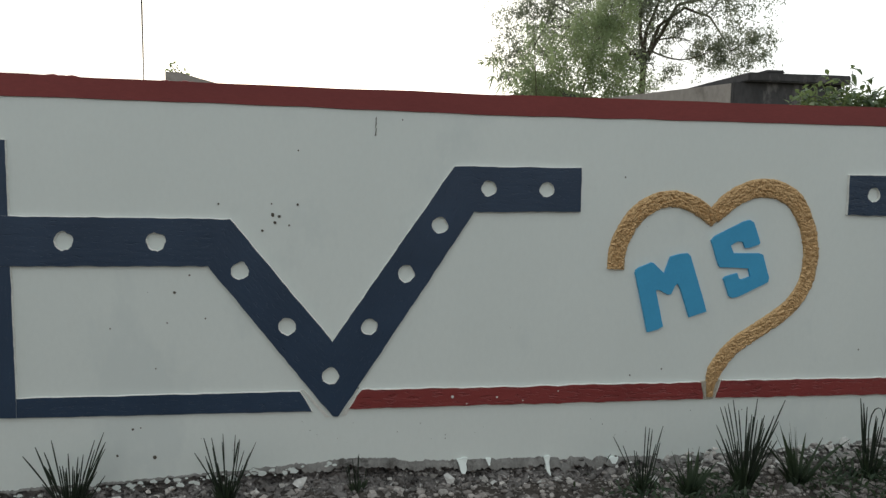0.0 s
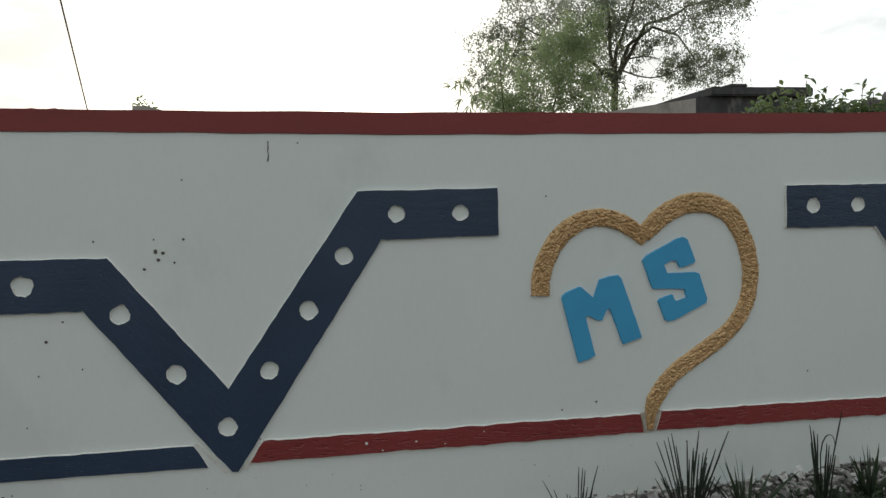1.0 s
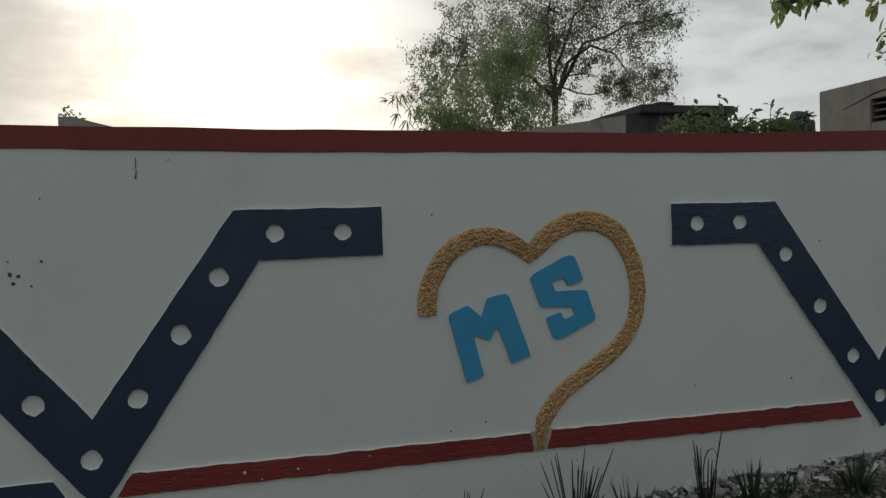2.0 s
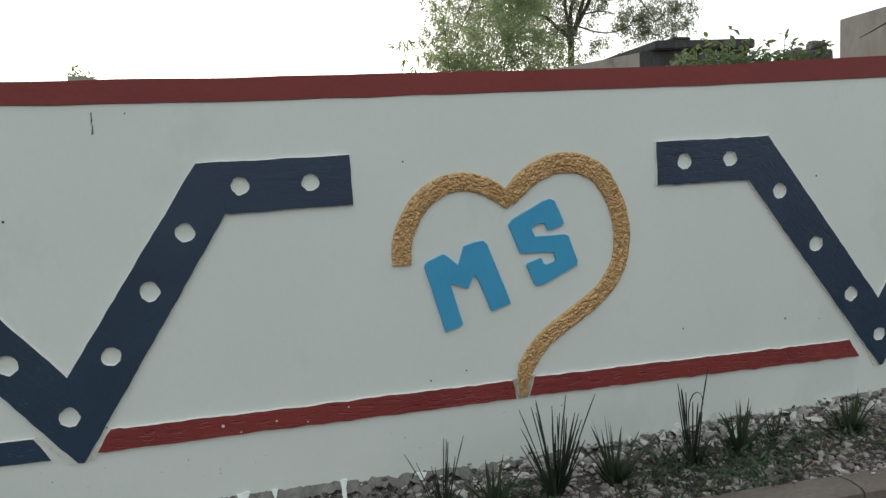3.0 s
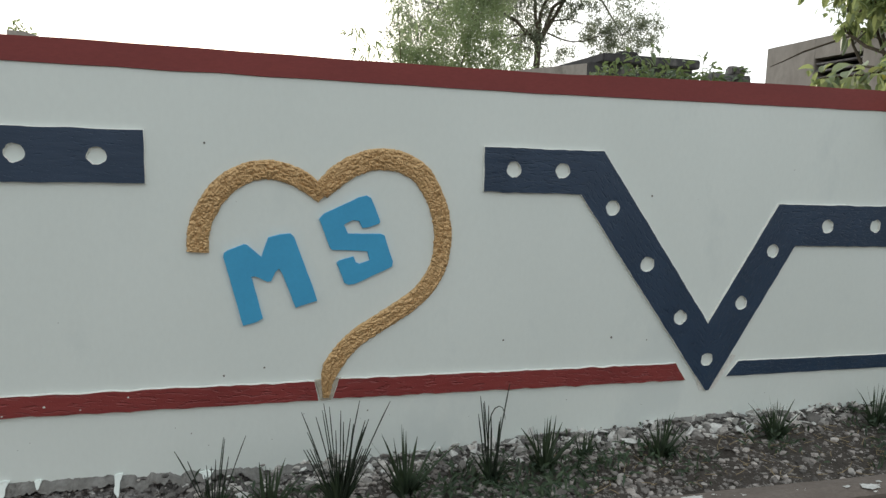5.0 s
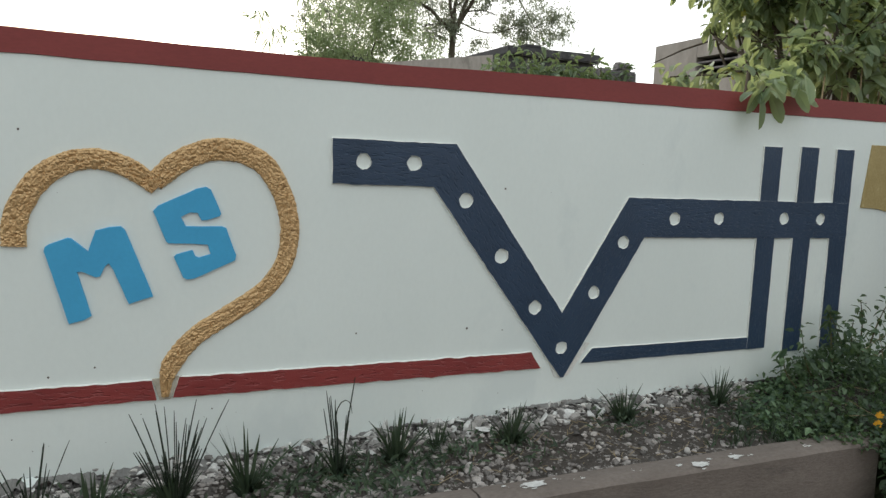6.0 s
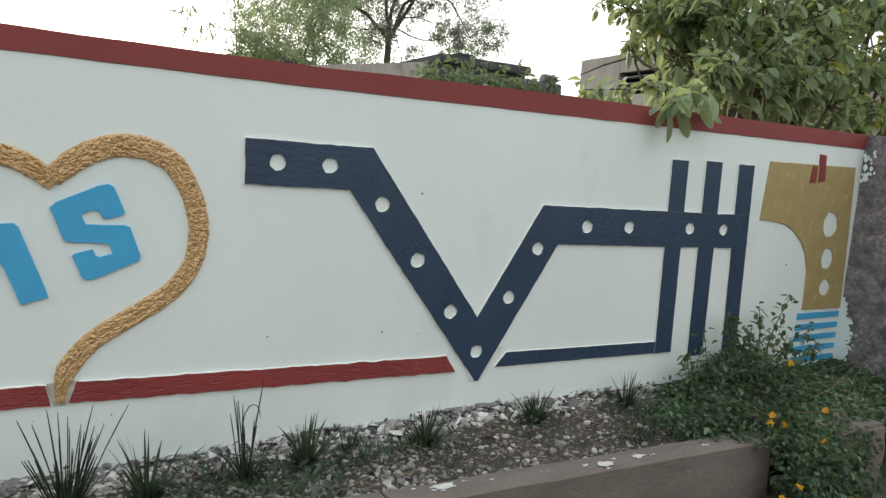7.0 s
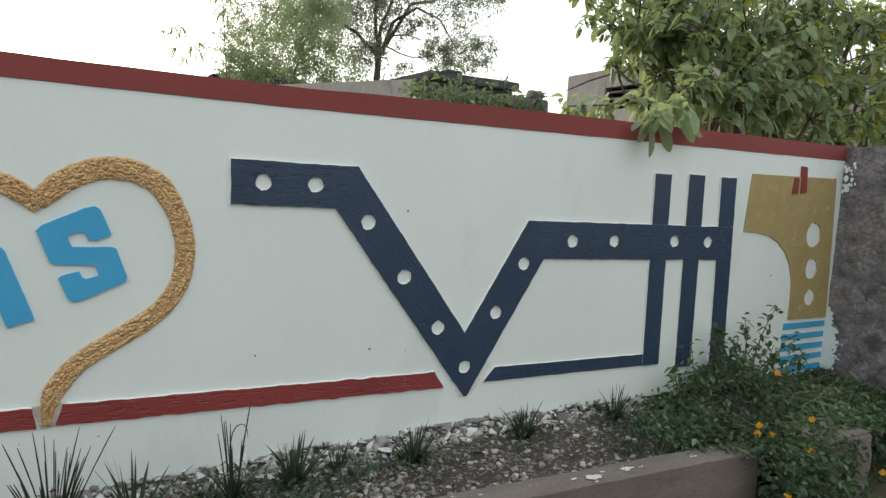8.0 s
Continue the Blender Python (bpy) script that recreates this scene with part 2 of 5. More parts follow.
M_GROUND = material("dry_ground", (0.17, 0.145, 0.10), (0.09, 0.10, 0.05), 1.0, 0.5, 12, 0.5, 0.03)
M_DARKROOF = material("blackened_concrete", (0.095, 0.09, 0.092), (0.055, 0.052, 0.053), 0.95, 1.2, 12, 0.5, 0.02, stretch=(1, 1, 0.5), spots=(0.19, 0.178, 0.17), spot_scale=1.4, spot_size=0.60)
M_PALE = material("stained_pale_concrete", (0.41, 0.365, 0.335), (0.30, 0.265, 0.24), 0.95, 0.9, 9, 0.5, 0.02, stretch=(1, 1, 0.5), spots=(0.20, 0.178, 0.16), spot_scale=1.1, spot_size=0.6)
M_BARK = material("grey_brown_bark", (0.12, 0.095, 0.07), (0.07, 0.055, 0.04), 0.95, 6, 40, 0.9, 0.02, stretch=(1, 1, 0.3))
M_BLUEWASH = material("faded_blue_wash", (0.30, 0.36, 0.42), (0.22, 0.27, 0.33), 0.9, 2, 20, 0.4, 0.01)
M_CABLE = material("black_cable_sheath", (0.03, 0.03, 0.03), None, 0.6)
M_STEM = material("green_brown_stem", (0.11, 0.11, 0.045), (0.09, 0.07, 0.04), 0.8, 20, 60, 0.3)
M_DRY = material("dry_straw_stem", (0.36, 0.28, 0.17), (0.26, 0.2, 0.12), 0.9, 20, 60, 0.3)
M_PETAL = material("orange_yellow_petal", (0.78, 0.46, 0.04), (0.66, 0.27, 0.02), 0.6, 30, 90, 0.1)
M_GRASS = leaf_material("dark_grass_blade", (0.034, 0.056, 0.036), (0.056, 0.08, 0.045), (0.08, 0.12, 0.045), 0.18)
M_REED = leaf_material("dark_reed_blade", (0.018, 0.028, 0.02), (0.03, 0.042, 0.026), (0.03, 0.04, 0.02), 0.05)
M_WEED = leaf_material("lantana_leaf", (0.020, 0.046, 0.028), (0.125, 0.185, 0.10), (0.20, 0.30, 0.10), 0.28, 0.42, 0.6)
M_BUSH = leaf_material("broad_shrub_leaf", (0.046, 0.080, 0.046), (0.200, 0.255, 0.145), (0.48, 0.55, 0.22), 0.38, 0.30, 0.5)
M_YELLOWING = leaf_material("yellowing_shrub_leaf", (0.30, 0.27, 0.06), (0.20, 0.24, 0.06), (0.60, 0.56, 0.10), 0.45, 0.4, 0.2)
M_TREE = leaf_material("tree_leaf", (0.085, 0.10, 0.075), (0.14, 0.16, 0.11), (0.34, 0.375, 0.26), 0.45)
M_LIGHT = leaf_material("pale_green_leaf", (0.105, 0.145, 0.07), (0.165, 0.21, 0.10), (0.38, 0.46, 0.24), 0.45)
M_VINE = leaf_material("bush_leaf", (0.045, 0.075, 0.042), (0.12, 0.165, 0.085), (0.24, 0.31, 0.12), 0.32, 0.4)
M_LOW = leaf_material("low_weed_leaf", (0.028, 0.050, 0.030), (0.060, 0.088, 0.048), (0.08, 0.12, 0.05), 0.18)

# ---- builders ----
from mathutils.geometry import tessellate_polygon

ORIGIN = {}
rng = np.random.default_rng(7)


def mesh_of(name, data, mats, base, smooth=False):
    """data: a bmesh or (verts, faces) in plan units, or (verts, faces, slots)."""
    me = bpy.data.meshes.new(name)
    o = to_m(base)
    if isinstance(data, bmesh.types.BMesh):
        for v in data.verts:
            v.co = to_m(v.co) - o
        data.to_mesh(me)
        data.free()
    else:
        verts = np.asarray(data[0], float) * K
        verts[:, 2] += UP * K
        verts -= np.array(o)
        me.from_pydata(verts.tolist(), [], [tuple(f) for f in data[1]])
        if len(data) > 2:
            me.polygons.foreach_set("material_index", np.asarray(data[2], np.int32))
    for m in (mats if isinstance(mats, (list, tuple)) else [mats]):
        me.materials.append(m)
    if smooth:
        me.polygons.foreach_set("use_smooth", np.ones(len(me.polygons), bool))
    me.update()
    return me


def solo(name, data, mats, base, label, category, group="", kind="", smooth=False):
    ob = new(name, mesh_of(name, data, mats, base, smooth))
    ob.location = to_m(base)
    ORIGIN[ob.name] = Vector(base)
    return tagged(ob, label, category, group, kind)


def thing(name, base, label, category, group="", kind=""):
    ob = new(name)
    ob.empty_display_size = 0.1
    ob.location = to_m(base)
    ORIGIN[ob.name] = Vector(base)
    return tagged(ob, label, category, group, kind)


def part(name, data, mats, parent, label="", kind="", smooth=False):
    base = ORIGIN[parent.name]
    ob = new(name, mesh_of(name, data, mats, base, smooth))
    ob.parent = parent
    ORIGIN[ob.name] = base
    return tagged(ob, label, "", "", kind)


def box(x0, x1, y0, y1, z0, z1, bevel=0.0, rough=0.0, cuts=0):
    bm = bmesh.new()
    bmesh.ops.create_cube(bm, size=1.0)
    for v in bm.verts:
        v.co = Vector(((x0 + x1) / 2 + v.co.x * (x1 - x0), (y0 + y1) / 2 + v.co.y * (y1 - y0), (z0 + z1) / 2 + v.co.z * (z1 - z0)))
    if cuts:
        bmesh.ops.subdivide_edges(bm, edges=bm.edges[:], cuts=cuts, use_grid_fill=True)
    if bevel:
        sharp = [e for e in bm.edges if len(e.link_faces) == 2 and e.calc_face_angle() > 0.5]
        bmesh.ops.bevel(bm, geom=sharp, offset=bevel, segments=2, affect="EDGES")
    if rough:
        for v in bm.verts:
            v.co += noise.noise_vector(v.co * 5.0) * rough
    return bm


def merge(datas):
    vs, fs, off = [], [], 0
    for v, f in datas:
        vs.append(np.asarray(v, float))
        fs += [tuple(i + off for i in q) for q in f]
        off += len(v)
    return np.vstack(vs), fs


def tube(points, radii, sides=7):
    """A tapered tube along a polyline."""
    pts = [Vector(p) for p in points]
    verts, faces = [], []
    for i, p in enumerate(pts):
        d = (pts[min(i + 1, len(pts) - 1)] - pts[max(i - 1, 0)]).normalized()
        a = d.orthogonal().normalized() if i == 0 else (a - d * a.dot(d)).normalized()
        b = d.cross(a)
        for s in range(sides):
            w = 2 * math.pi * s / sides
            verts.append(p + (a * math.cos(w) + b * math.sin(w)) * radii[i])
    for i in range(len(pts) - 1):
        for s in range(sides):
            q = (s + 1) % sides
            faces.append((i * sides + s, i * sides + q, (i + 1) * sides + q, (i + 1) * sides + s))
    faces.append(tuple(range(sides - 1, -1, -1)))
    faces.append(tuple((len(pts) - 1) * sides + s for s in range(sides)))
    return [tuple(v) for v in verts], faces


def unit(a):
    return a / np.maximum(np.linalg.norm(a, axis=1, keepdims=True), 1e-9)


def leaves(base, way, length, width, droop=0.25, fold=0.18, blunt=0.36, rounded=False):
    """Many leaves at once, bent along the length and folded at the midrib; rounded ones have a broad end."""
    base, way = np.asarray(base, float), unit(np.asarray(way, float))
    n = len(base)
    length = np.broadcast_to(length, n)[:, None]
    width = np.broadcast_to(width, n)[:, None]
    up = np.tile((0.0, 0.0, 1.0), (n, 1)) + rng.normal(0, 0.45, (n, 3))
    side = unit(np.cross(way, up))
    nor = np.cross(side, way)
    stations = ((0.22, 0.30), (0.50, 0.50), (0.78, 0.44), (0.93, 0.24)) if rounded else ((0.35, 0.5), (0.72, blunt))
    rows = [base]
    for t, w in stations:
        mid = base + way * length * t - np.array((0.0, 0.0, 1.0)) * length * droop * t * t
        rows += [mid, mid - side * width * w + nor * width * fold * 2 * w, mid + side * width * w + nor * width * fold * 2 * w]
    rows.append(base + way * length * 0.99 - np.array((0.0, 0.0, 1.0)) * length * droop)
    k = len(rows)
    one = [(0, 1, 2), (0, 3, 1)]
    for i in range(len(stations) - 1):
        m = 1 + 3 * i
        one += [(m + 1, m, m + 3, m + 4), (m, m + 2, m + 5, m + 3)]
    one += [(k - 3, k - 4, k - 1), (k - 4, k - 2, k - 1)]
    return np.stack(rows, 1).reshape(-1, 3), [tuple(o + q for q in f) for o in range(0, n * k, k) for f in one]


def small_leaves(base, way, length, width):
    """Far leaves: one bent diamond each."""
    base, way = np.asarray(base, float), unit(np.asarray(way, float))
    n = len(base)
    length = np.broadcast_to(length, n)[:, None]
    width = np.broadcast_to(width, n)[:, None]
    side = unit(np.cross(way, rng.normal(0, 1, (n, 3))))
    mid = base + way * length * 0.45
    v = np.stack([base, mid + side * width * 0.5, base + way * length - np.array((0, 0, 0.1)) * length, mid - side * width * 0.5], 1).reshape(-1, 3)
    return v, [(i * 4, i * 4 + 1, i * 4 + 2, i * 4 + 3) for i in range(n)]


def rough_outline(points, step=0.03, wobble=0.0016, seed=0.0, closed=True):
    """An outline cut into short steps with a hand-made unevenness; corners stay."""
    out = []
    n = len(points)
    for i in range(n if closed else n - 1):
        a, b = Vector((*points[i], 0)), Vector((*points[(i + 1) % n], 0))
        k = max(1, int((b - a).length / step))
        for j in range(k):
            p = a.lerp(b, j / k)
            d = noise.noise_vector(Vector((p.x * 14 + seed, p.y * 14, seed))) * wobble + noise.noise_vector(Vector((p.x * 45, p.y * 45, seed))) * wobble * 0.7
            out.append((p.x + d.x, p.y + d.y))
    return out


def relief(outline, holes=(), front=0.0, back=0.028, flare=0.006, seed=1.0, wobble=0.0022, step=0.03):
    """A plaster relief on the wall: flat face, sloping edge, round openings down to the wall."""
    area = sum(a[0] * b[1] - b[0] * a[1] for a, b in zip(outline, outline[1:] + outline[:1]))
    if area < 0:
        outline = outline[::-1]
    loops = [rough_outline(outline, step, wobble, seed)]
    for k, (cx, cz, r) in enumerate(holes):
        loop = []
        for s in range(22):
            w = -2 * math.pi * s / 22
            q = r * (1 + 0.14 * noise.noise(Vector((math.cos(w) * 1.3 + k * 3.1, math.sin(w) * 1.3, seed))) + 0.10 * noise.noise(Vector((math.cos(w) * 3.5 + k * 3.1, math.sin(w) * 3.5, seed + 3))))
            loop.append((cx + q * math.cos(w), cz + q * math.sin(w)))
        loops.append(loop)
    verts, faces, slots = [], [], []
    for lp in loops:
        verts += [(x, front, z) for x, z in lp]
    for tri in tessellate_polygon([[Vector((x, z, 0)) for x, z in lp] for lp in loops]):
        a, b, c = (Vector(verts[i]) for i in tri)
        if (b - a).cross(c - a).y > 0:
            tri = tri[::-1]
        faces.append(tuple(tri))
        slots.append(0)
    start = 0
    for lp in loops:
        n, o = len(lp), len(verts)
        for i in range(n):
            a, b = Vector(lp[i - 1]), Vector(lp[(i + 1) % n])
            d = (b - a).normalized()
            verts.append((lp[i][0] + d.y * flare, back, lp[i][1] - d.x * flare))
        for i in range(n):
            j = (i + 1) % n
            faces.append((start + i, start + j, o + j, o + i)[::-1])
            slots.append(1)
        start += n
        # the next front loop lies before all the back loops
    return verts, faces, slots



def cut_by_grain(data, elbows, slots):
    """Cuts a zigzag's face at its elbows and gives each stretch, from left to right, its own stroke direction."""
    bm = bmesh.new()
    vs = [bm.verts.new(v) for v in data[0]]
    for f, k in zip(data[1], data[2]):
        bm.faces.new([vs[i] for i in f]).material_index = k
    lines = []
    for (ax, az), (bx, bz) in elbows:
        no = Vector((bz - az, 0.0, ax - bx)).normalized()
        no = no if no.x > 0 else -no
        lines.append((Vector((ax, 0.0, az)), no))
        bmesh.ops.bisect_plane(bm, geom=bm.verts[:] + bm.edges[:] + bm.faces[:], plane_co=lines[-1][0], plane_no=no)
    for f in bm.faces:
        if f.material_index == 0:
            c = f.calc_center_median()
            f.material_index = slots[sum((c - co).dot(no) > 0 for co, no in lines)]
    return bm


# ---- ground, road, bed, kerbs ----
solo("ground", ([(-400, -400, -0.57), (400, -400, -0.57), (400, 400, -0.57), (-400, 400, -0.57)], [(0, 1, 2, 3)]), M_GROUND, (0, 0, -0.57),
     "dry bare ground with sparse grass reaching the horizon", "ground", kind="structure")
solo("road", box(-60, 60, -13.0, -1.05, -0.72, -0.55, 0.01), M_ROAD, (0, -4, -0.55), "worn dark asphalt lane along the painted wall", "road", kind="structure")


def bed_edge(x):
    """Height of the stony bed where it meets the wall."""
    return float(np.interp(x, (-4, -2.4, -1.2, -0.6, 0.2, 0.8, 1.4, 2.2, 3.0, 3.9, 6.4), (-0.16, -0.15, -0.13, -0.15, -0.155, -0.155, -0.13, -0.105, -0.10, -0.115, -0.10)))


def kerb_y(x):
    """Line of the kerb's road face."""
    return -0.70 - 0.052 * (max(x, -0.5) - 1.9)


def bed_z(x, y):
    t = min(max(-y / 0.6, 0), 1)
    n = noise.noise(Vector((x * 3.1, y * 3.1, 0.3))) * 0.014 + noise.noise(Vector((x * 11, y * 11, 2.3))) * 0.008
    return bed_edge(x) * (1 - t) + -0.165 * t + n


nx, ny = 380, 26
bed_v, bed_f = [], []
for i in range(nx + 1):
    x = -6.0 + 12.25 * i / nx
    for j in range(ny + 1):
        y = 0.05 + (kerb_y(x) + 0.14 - 0.05) * j / ny
        bed_v.append((x, y, bed_z(x, y)))
bed_f = [(i * (ny + 1) + j, i * (ny + 1) + j + 1, (i + 1) * (ny + 1) + j + 1, (i + 1) * (ny + 1) + j) for i in range(nx) for j in range(ny)]
solo("planting_bed", (bed_v, bed_f), M_SOIL, (1, -0.3, -0.2), "narrow bed of dry brown soil and rubble at the foot of the wall", "bed", kind="structure", smooth=True)


def kerb_piece(x0, x1, label):
    bm = bmesh.new()
    n = max(4, int((x1 - x0) / 0.05))
    rings = []
    for i in range(n + 1):
        x = x0 + (x1 - x0) * i / n
        yf = kerb_y(x)
        w = noise.noise(Vector((x * 2.0, 0, 0))) * 0.008
        chip = 0.012 + 0.010 * abs(noise.noise(Vector((x * 7, 3, 0))))
        prof = [(yf + 0.155 + w, -0.58), (yf + 0.15 + w, -0.165), (yf + 0.138 + w, -0.142), (yf + 0.07, -0.136), (yf + chip + 0.006, -0.143), (yf, -0.143 - chip), (yf - 0.006, -0.33), (yf - 0.014 + w, -0.58)]
        rings.append([bm.verts.new((x, y, z + noise.noise(Vector((x * 6, y * 9, z * 5))) * 0.004)) for y, z in prof])
    for a, b in zip(rings, rings[1:]):
        for k in range(len(a)):
            q = (k + 1) % len(a)
            bm.faces.new((a[k], a[q], b[q], b[k]))
    bm.faces.new(rings[0][::-1])
    bm.faces.new(rings[-1])
    bmesh.ops.recalc_face_normals(bm, faces=bm.faces[:])
    return solo("kerb", bm, M_CONC, ((x0 + x1) / 2, kerb_y((x0 + x1) / 2), -0.56), label, "kerb", "kerb stones", "structure")


kerb_piece(-6.0, 1.93, "long grey concrete kerb edging the stony bed")
kerb_piece(1.94, 4.24, "grey concrete kerb with white paint splashes and a broken end")
bm = box(4.66, 5.10, -1.0, -0.70, -0.57, -0.105, 0.02, 0.03, 5)
solo("kerb", bm, M_CONC, (4.88, -0.85, -0.56), "short broken kerb block half hidden by flowering weeds", "kerb", "kerb stones", "structure")

# ---- painted boundary wall ----
X0, X1 = -6.0, 6.22


def band_top(x):
    return float(np.interp(x, (-6, -2.5, -1.6, -0.4, 0.8, 1.6, 3.0, 6.2), (1.75, 1.723, 1.708, 1.696, 1.69, 1.687, 1.713, 1.733))) + 0.004 * noise.noise(Vector((x * 3, 0, 5)))


def band_low(x):
    return float(np.interp(x, (-6, -2.5, -1.6, -0.4, 0.8, 1.6, 3.0, 6.2), (1.64, 1.632, 1.622, 1.601, 1.598, 1.594, 1.603, 1.621))) + 0.003 * noise.noise(Vector((x * 5, 0, 9)))


def paint_low(x):
    """Ragged lower edge of the plaster coat."""
    z = float(np.interp(x, (-6, -2.65, -2.1, -1.5, -1.1, -0.6, 0, 0.7, 1.3, 1.6, 2.2, 2.9, 3.8, 4.4, 6.2), (-0.1, -0.093, -0.08, -0.054, -0.03, -0.066, -0.085, -0.118, -0.108, -0.085, -0.065, -0.062, -0.09, -0.085, -0.12)))
    z += 0.010 * noise.noise(Vector((x * 9, 0, 1))) + 0.008 * noise.noise(Vector((x * 37, 0, 1))) + 0.005 * noise.noise(Vector((x * 90, 0, 1)))
    drip = noise.noise(Vector((x * 9.3, 7.7, 0)))
    smear = noise.noise(Vector((x * 2.7, 1.7, 4)))
    return z - (0.030 * min(1, (drip - 0.36) / 0.22) if drip > 0.36 else 0) - (0.02 * min(1, (smear - 0.3) / 0.2) if smear > 0.3 else 0)


wall = thing("wall_north", (0, 0.1, -0.5), "white painted plaster boundary wall with a red top band", "wall", kind="structure")


def strip(low, high, y_front, y_back, x0=X0, x1=X1, n=1600):
    v, f = [], []
    for i in range(n + 1):
        x = x0 + (x1 - x0) * i / n
        v += [(x, y_front, low(x)), (x, y_front, high(x)), (x, y_back, high(x)), (x, y_back, low(x))]
    for i in range(n):
        o = i * 4
        for k in range(4):
            q = (k + 1) % 4
            f.append((o + k, o + 4 + k, o + 4 + q, o + q))
    f += [(0, 1, 2, 3), (n * 4 + 3, n * 4 + 2, n * 4 + 1, n * 4)]
    return v, f


part("plaster_coat", strip(paint_low, lambda x: band_low(x) - 0.001, 0.013, 0.042), M_WHITE, wall, "white paint with a ragged lower edge")
part("core", box(X0, X1, 0.043, 0.23, -0.57, 1.60), M_FOOT, wall, "bare grey footing and core")


def bank(x, t):
    """Rough broken footing standing out below the plaster, t from its top edge out to the bed."""
    top = float(np.interp(x, (-6, -2.65, -2.1, -1.5, -1.1, -0.6, 0, 0.7, 1.3, 1.6, 2.2, 2.9, 3.8), (-0.1, -0.095, -0.085, -0.06, -0.04, -0.075, -0.09, -0.12, -0.11, -0.09, -0.075, -0.075, -0.1)))
    y = float(np.interp(t, (0, 0.2, 0.45, 1), (0.019, 0.012, -0.014, -0.15)))
    z = top + (bed_z(x, y) - 0.012 - top) * float(np.interp(t, (0, 0.2, 0.45, 1), (0, 0.35, 0.6, 1)))
    p = Vector((x * 9, y * 14, z * 14))
    at = Vector((x * 27, t * 5.6, 0.0)) + noise.noise_vector(Vector((x * 14, t * 5, 2.0))) * 0.8
    gaps, cells = noise.voronoi(at)
    way = noise.cell_vector(cells[0] * 17.3)
    chunk = 1.3 * (way.z - 0.45) + 1.0 * (at - cells[0]).dot(Vector((way.x - 0.5, way.y - 0.5, 0.0))) - 0.45 * math.exp(-((gaps[1] - gaps[0]) / 0.10) ** 2)
    lump = 0.8 * chunk + 0.5 * noise.noise(p * 2.3) + 0.45 * noise.noise(p * 5.1)
    grow = (0.025 if x < 0.2 else 0.021) * min(1.0, t * 5) * min(1.0, (1 - t) * 4 + 0.15)
    return (x + 0.006 * noise.noise(p * 2.9), y - grow * lump, z + 0.7 * grow * lump)


bn, bt = 1500, 26
part("broken_footing", ([bank(-3.0 + 6.7 * i / bn, j / bt) for i in range(bn + 1) for j in range(bt + 1)],
     [(i * (bt + 1) + j, (i + 1) * (bt + 1) + j, (i + 1) * (bt + 1) + j + 1, i * (bt + 1) + j + 1) for i in range(bn) for j in range(bt)]), M_FOOT, wall, "rough broken concrete footing below the plaster")


def slope_y(x, z, proud):
    """The face of the mortar that runs out from under the plaster."""
    return 0.014 - 0.75 * max(0.0, paint_low(x) + 0.004 - z) - proud


ledge_v, ledge_f = [], []
for i in range(1500):
    x = -3.0 + 6.2 * i / 1499
    fall = 0.034 + 0.03 * noise.noise(Vector((x * 5, 0, 6))) + 0.016 * noise.noise(Vector((x * 21, 0, 6))) + 0.008 * noise.noise(Vector((x * 60, 0, 6))) - (0.02 if x > 1.0 else 0.0)
    fall *= float(np.interp(x, (-1.7, -1.2), (0.25, 1.0)))
    top = paint_low(x) + 0.004
    for t in (0.0, 0.5, 1.0):
        z = top - max(fall, 0.004) * t
        ledge_v.append((x, slope_y(x, z, 0.010 * math.sin(2.2 * t) + 0.004 * noise.noise(Vector((x * 17, z * 30, 2)))), z))
    ledge_v.append((x, 0.04, top - max(fall, 0.004) - 0.01))
ledge_f = [(i * 4 + k, i * 4 + k + 1, i * 4 + k + 5, i * 4 + k + 4) for i in range(1499) for k in range(3)]
part("mortar_ledge", (ledge_v, ledge_f), M_LEDGE, wall, "smeared grey mortar between plaster and footing")
for x, w, fall in ((-0.569, 0.024, 0.056), (-0.138, 0.012, 0.075), (0.21, 0.026, 0.030), (-0.44, 0.008, 0.028)):
    z0 = paint_low(x) + 0.008
    shape = [(x + w * a, z0 - fall * b) for a, b in ((-1.35, 0.0), (-1.0, 0.2), (-0.75, 0.6), (-0.4, 0.94), (0.2, 1.0), (0.65, 0.7), (0.85, 0.3), (1.2, 0.0))]
    loop = rough_outline(shape, 0.006, 0.008, x * 3)
    n = len(loop)
    drip_v = [(a, slope_y(a, b, 0.015), b) for a, b in loop] + [(a, slope_y(a, b, 0.0) + 0.01, b) for a, b in loop]
    part("paint_drip", (drip_v, [tuple(range(n))] + [(i, (i + 1) % n, n + (i + 1) % n, n + i) for i in range(n)]), M_WHITE, wall, "white paint run over the footing")
part("top_band", strip(band_low, band_top, 0.007, 0.25), M_RED, wall, "oxide red painted coping band")

scrap_v, scrap_f = [], []
for k in range(70):
    x = -2.9 + 1.75 * rng.random()
    z = paint_low(x) - 0.004 - 0.028 * rng.random() ** 1.5
    r = 0.004 + 0.013 * rng.random() ** 2
    o = len(scrap_v)
    scrap_v += [(x + 1.5 * r * math.cos(a) * (0.6 + 0.6 * rng.random()), 0.0 - 0.5 * (paint_low(x) - z) - 0.0006 * k % 0.01, z + r * math.sin(a) * (0.6 + 0.6 * rng.random())) for a in np.linspace(0, 5.5, 7)]
    scrap_f.append(tuple(range(o, o + 7)))
part("paint_scraps", (scrap_v, scrap_f), M_WHITE, wall, "scraps of white paint on the footing", "stuff")

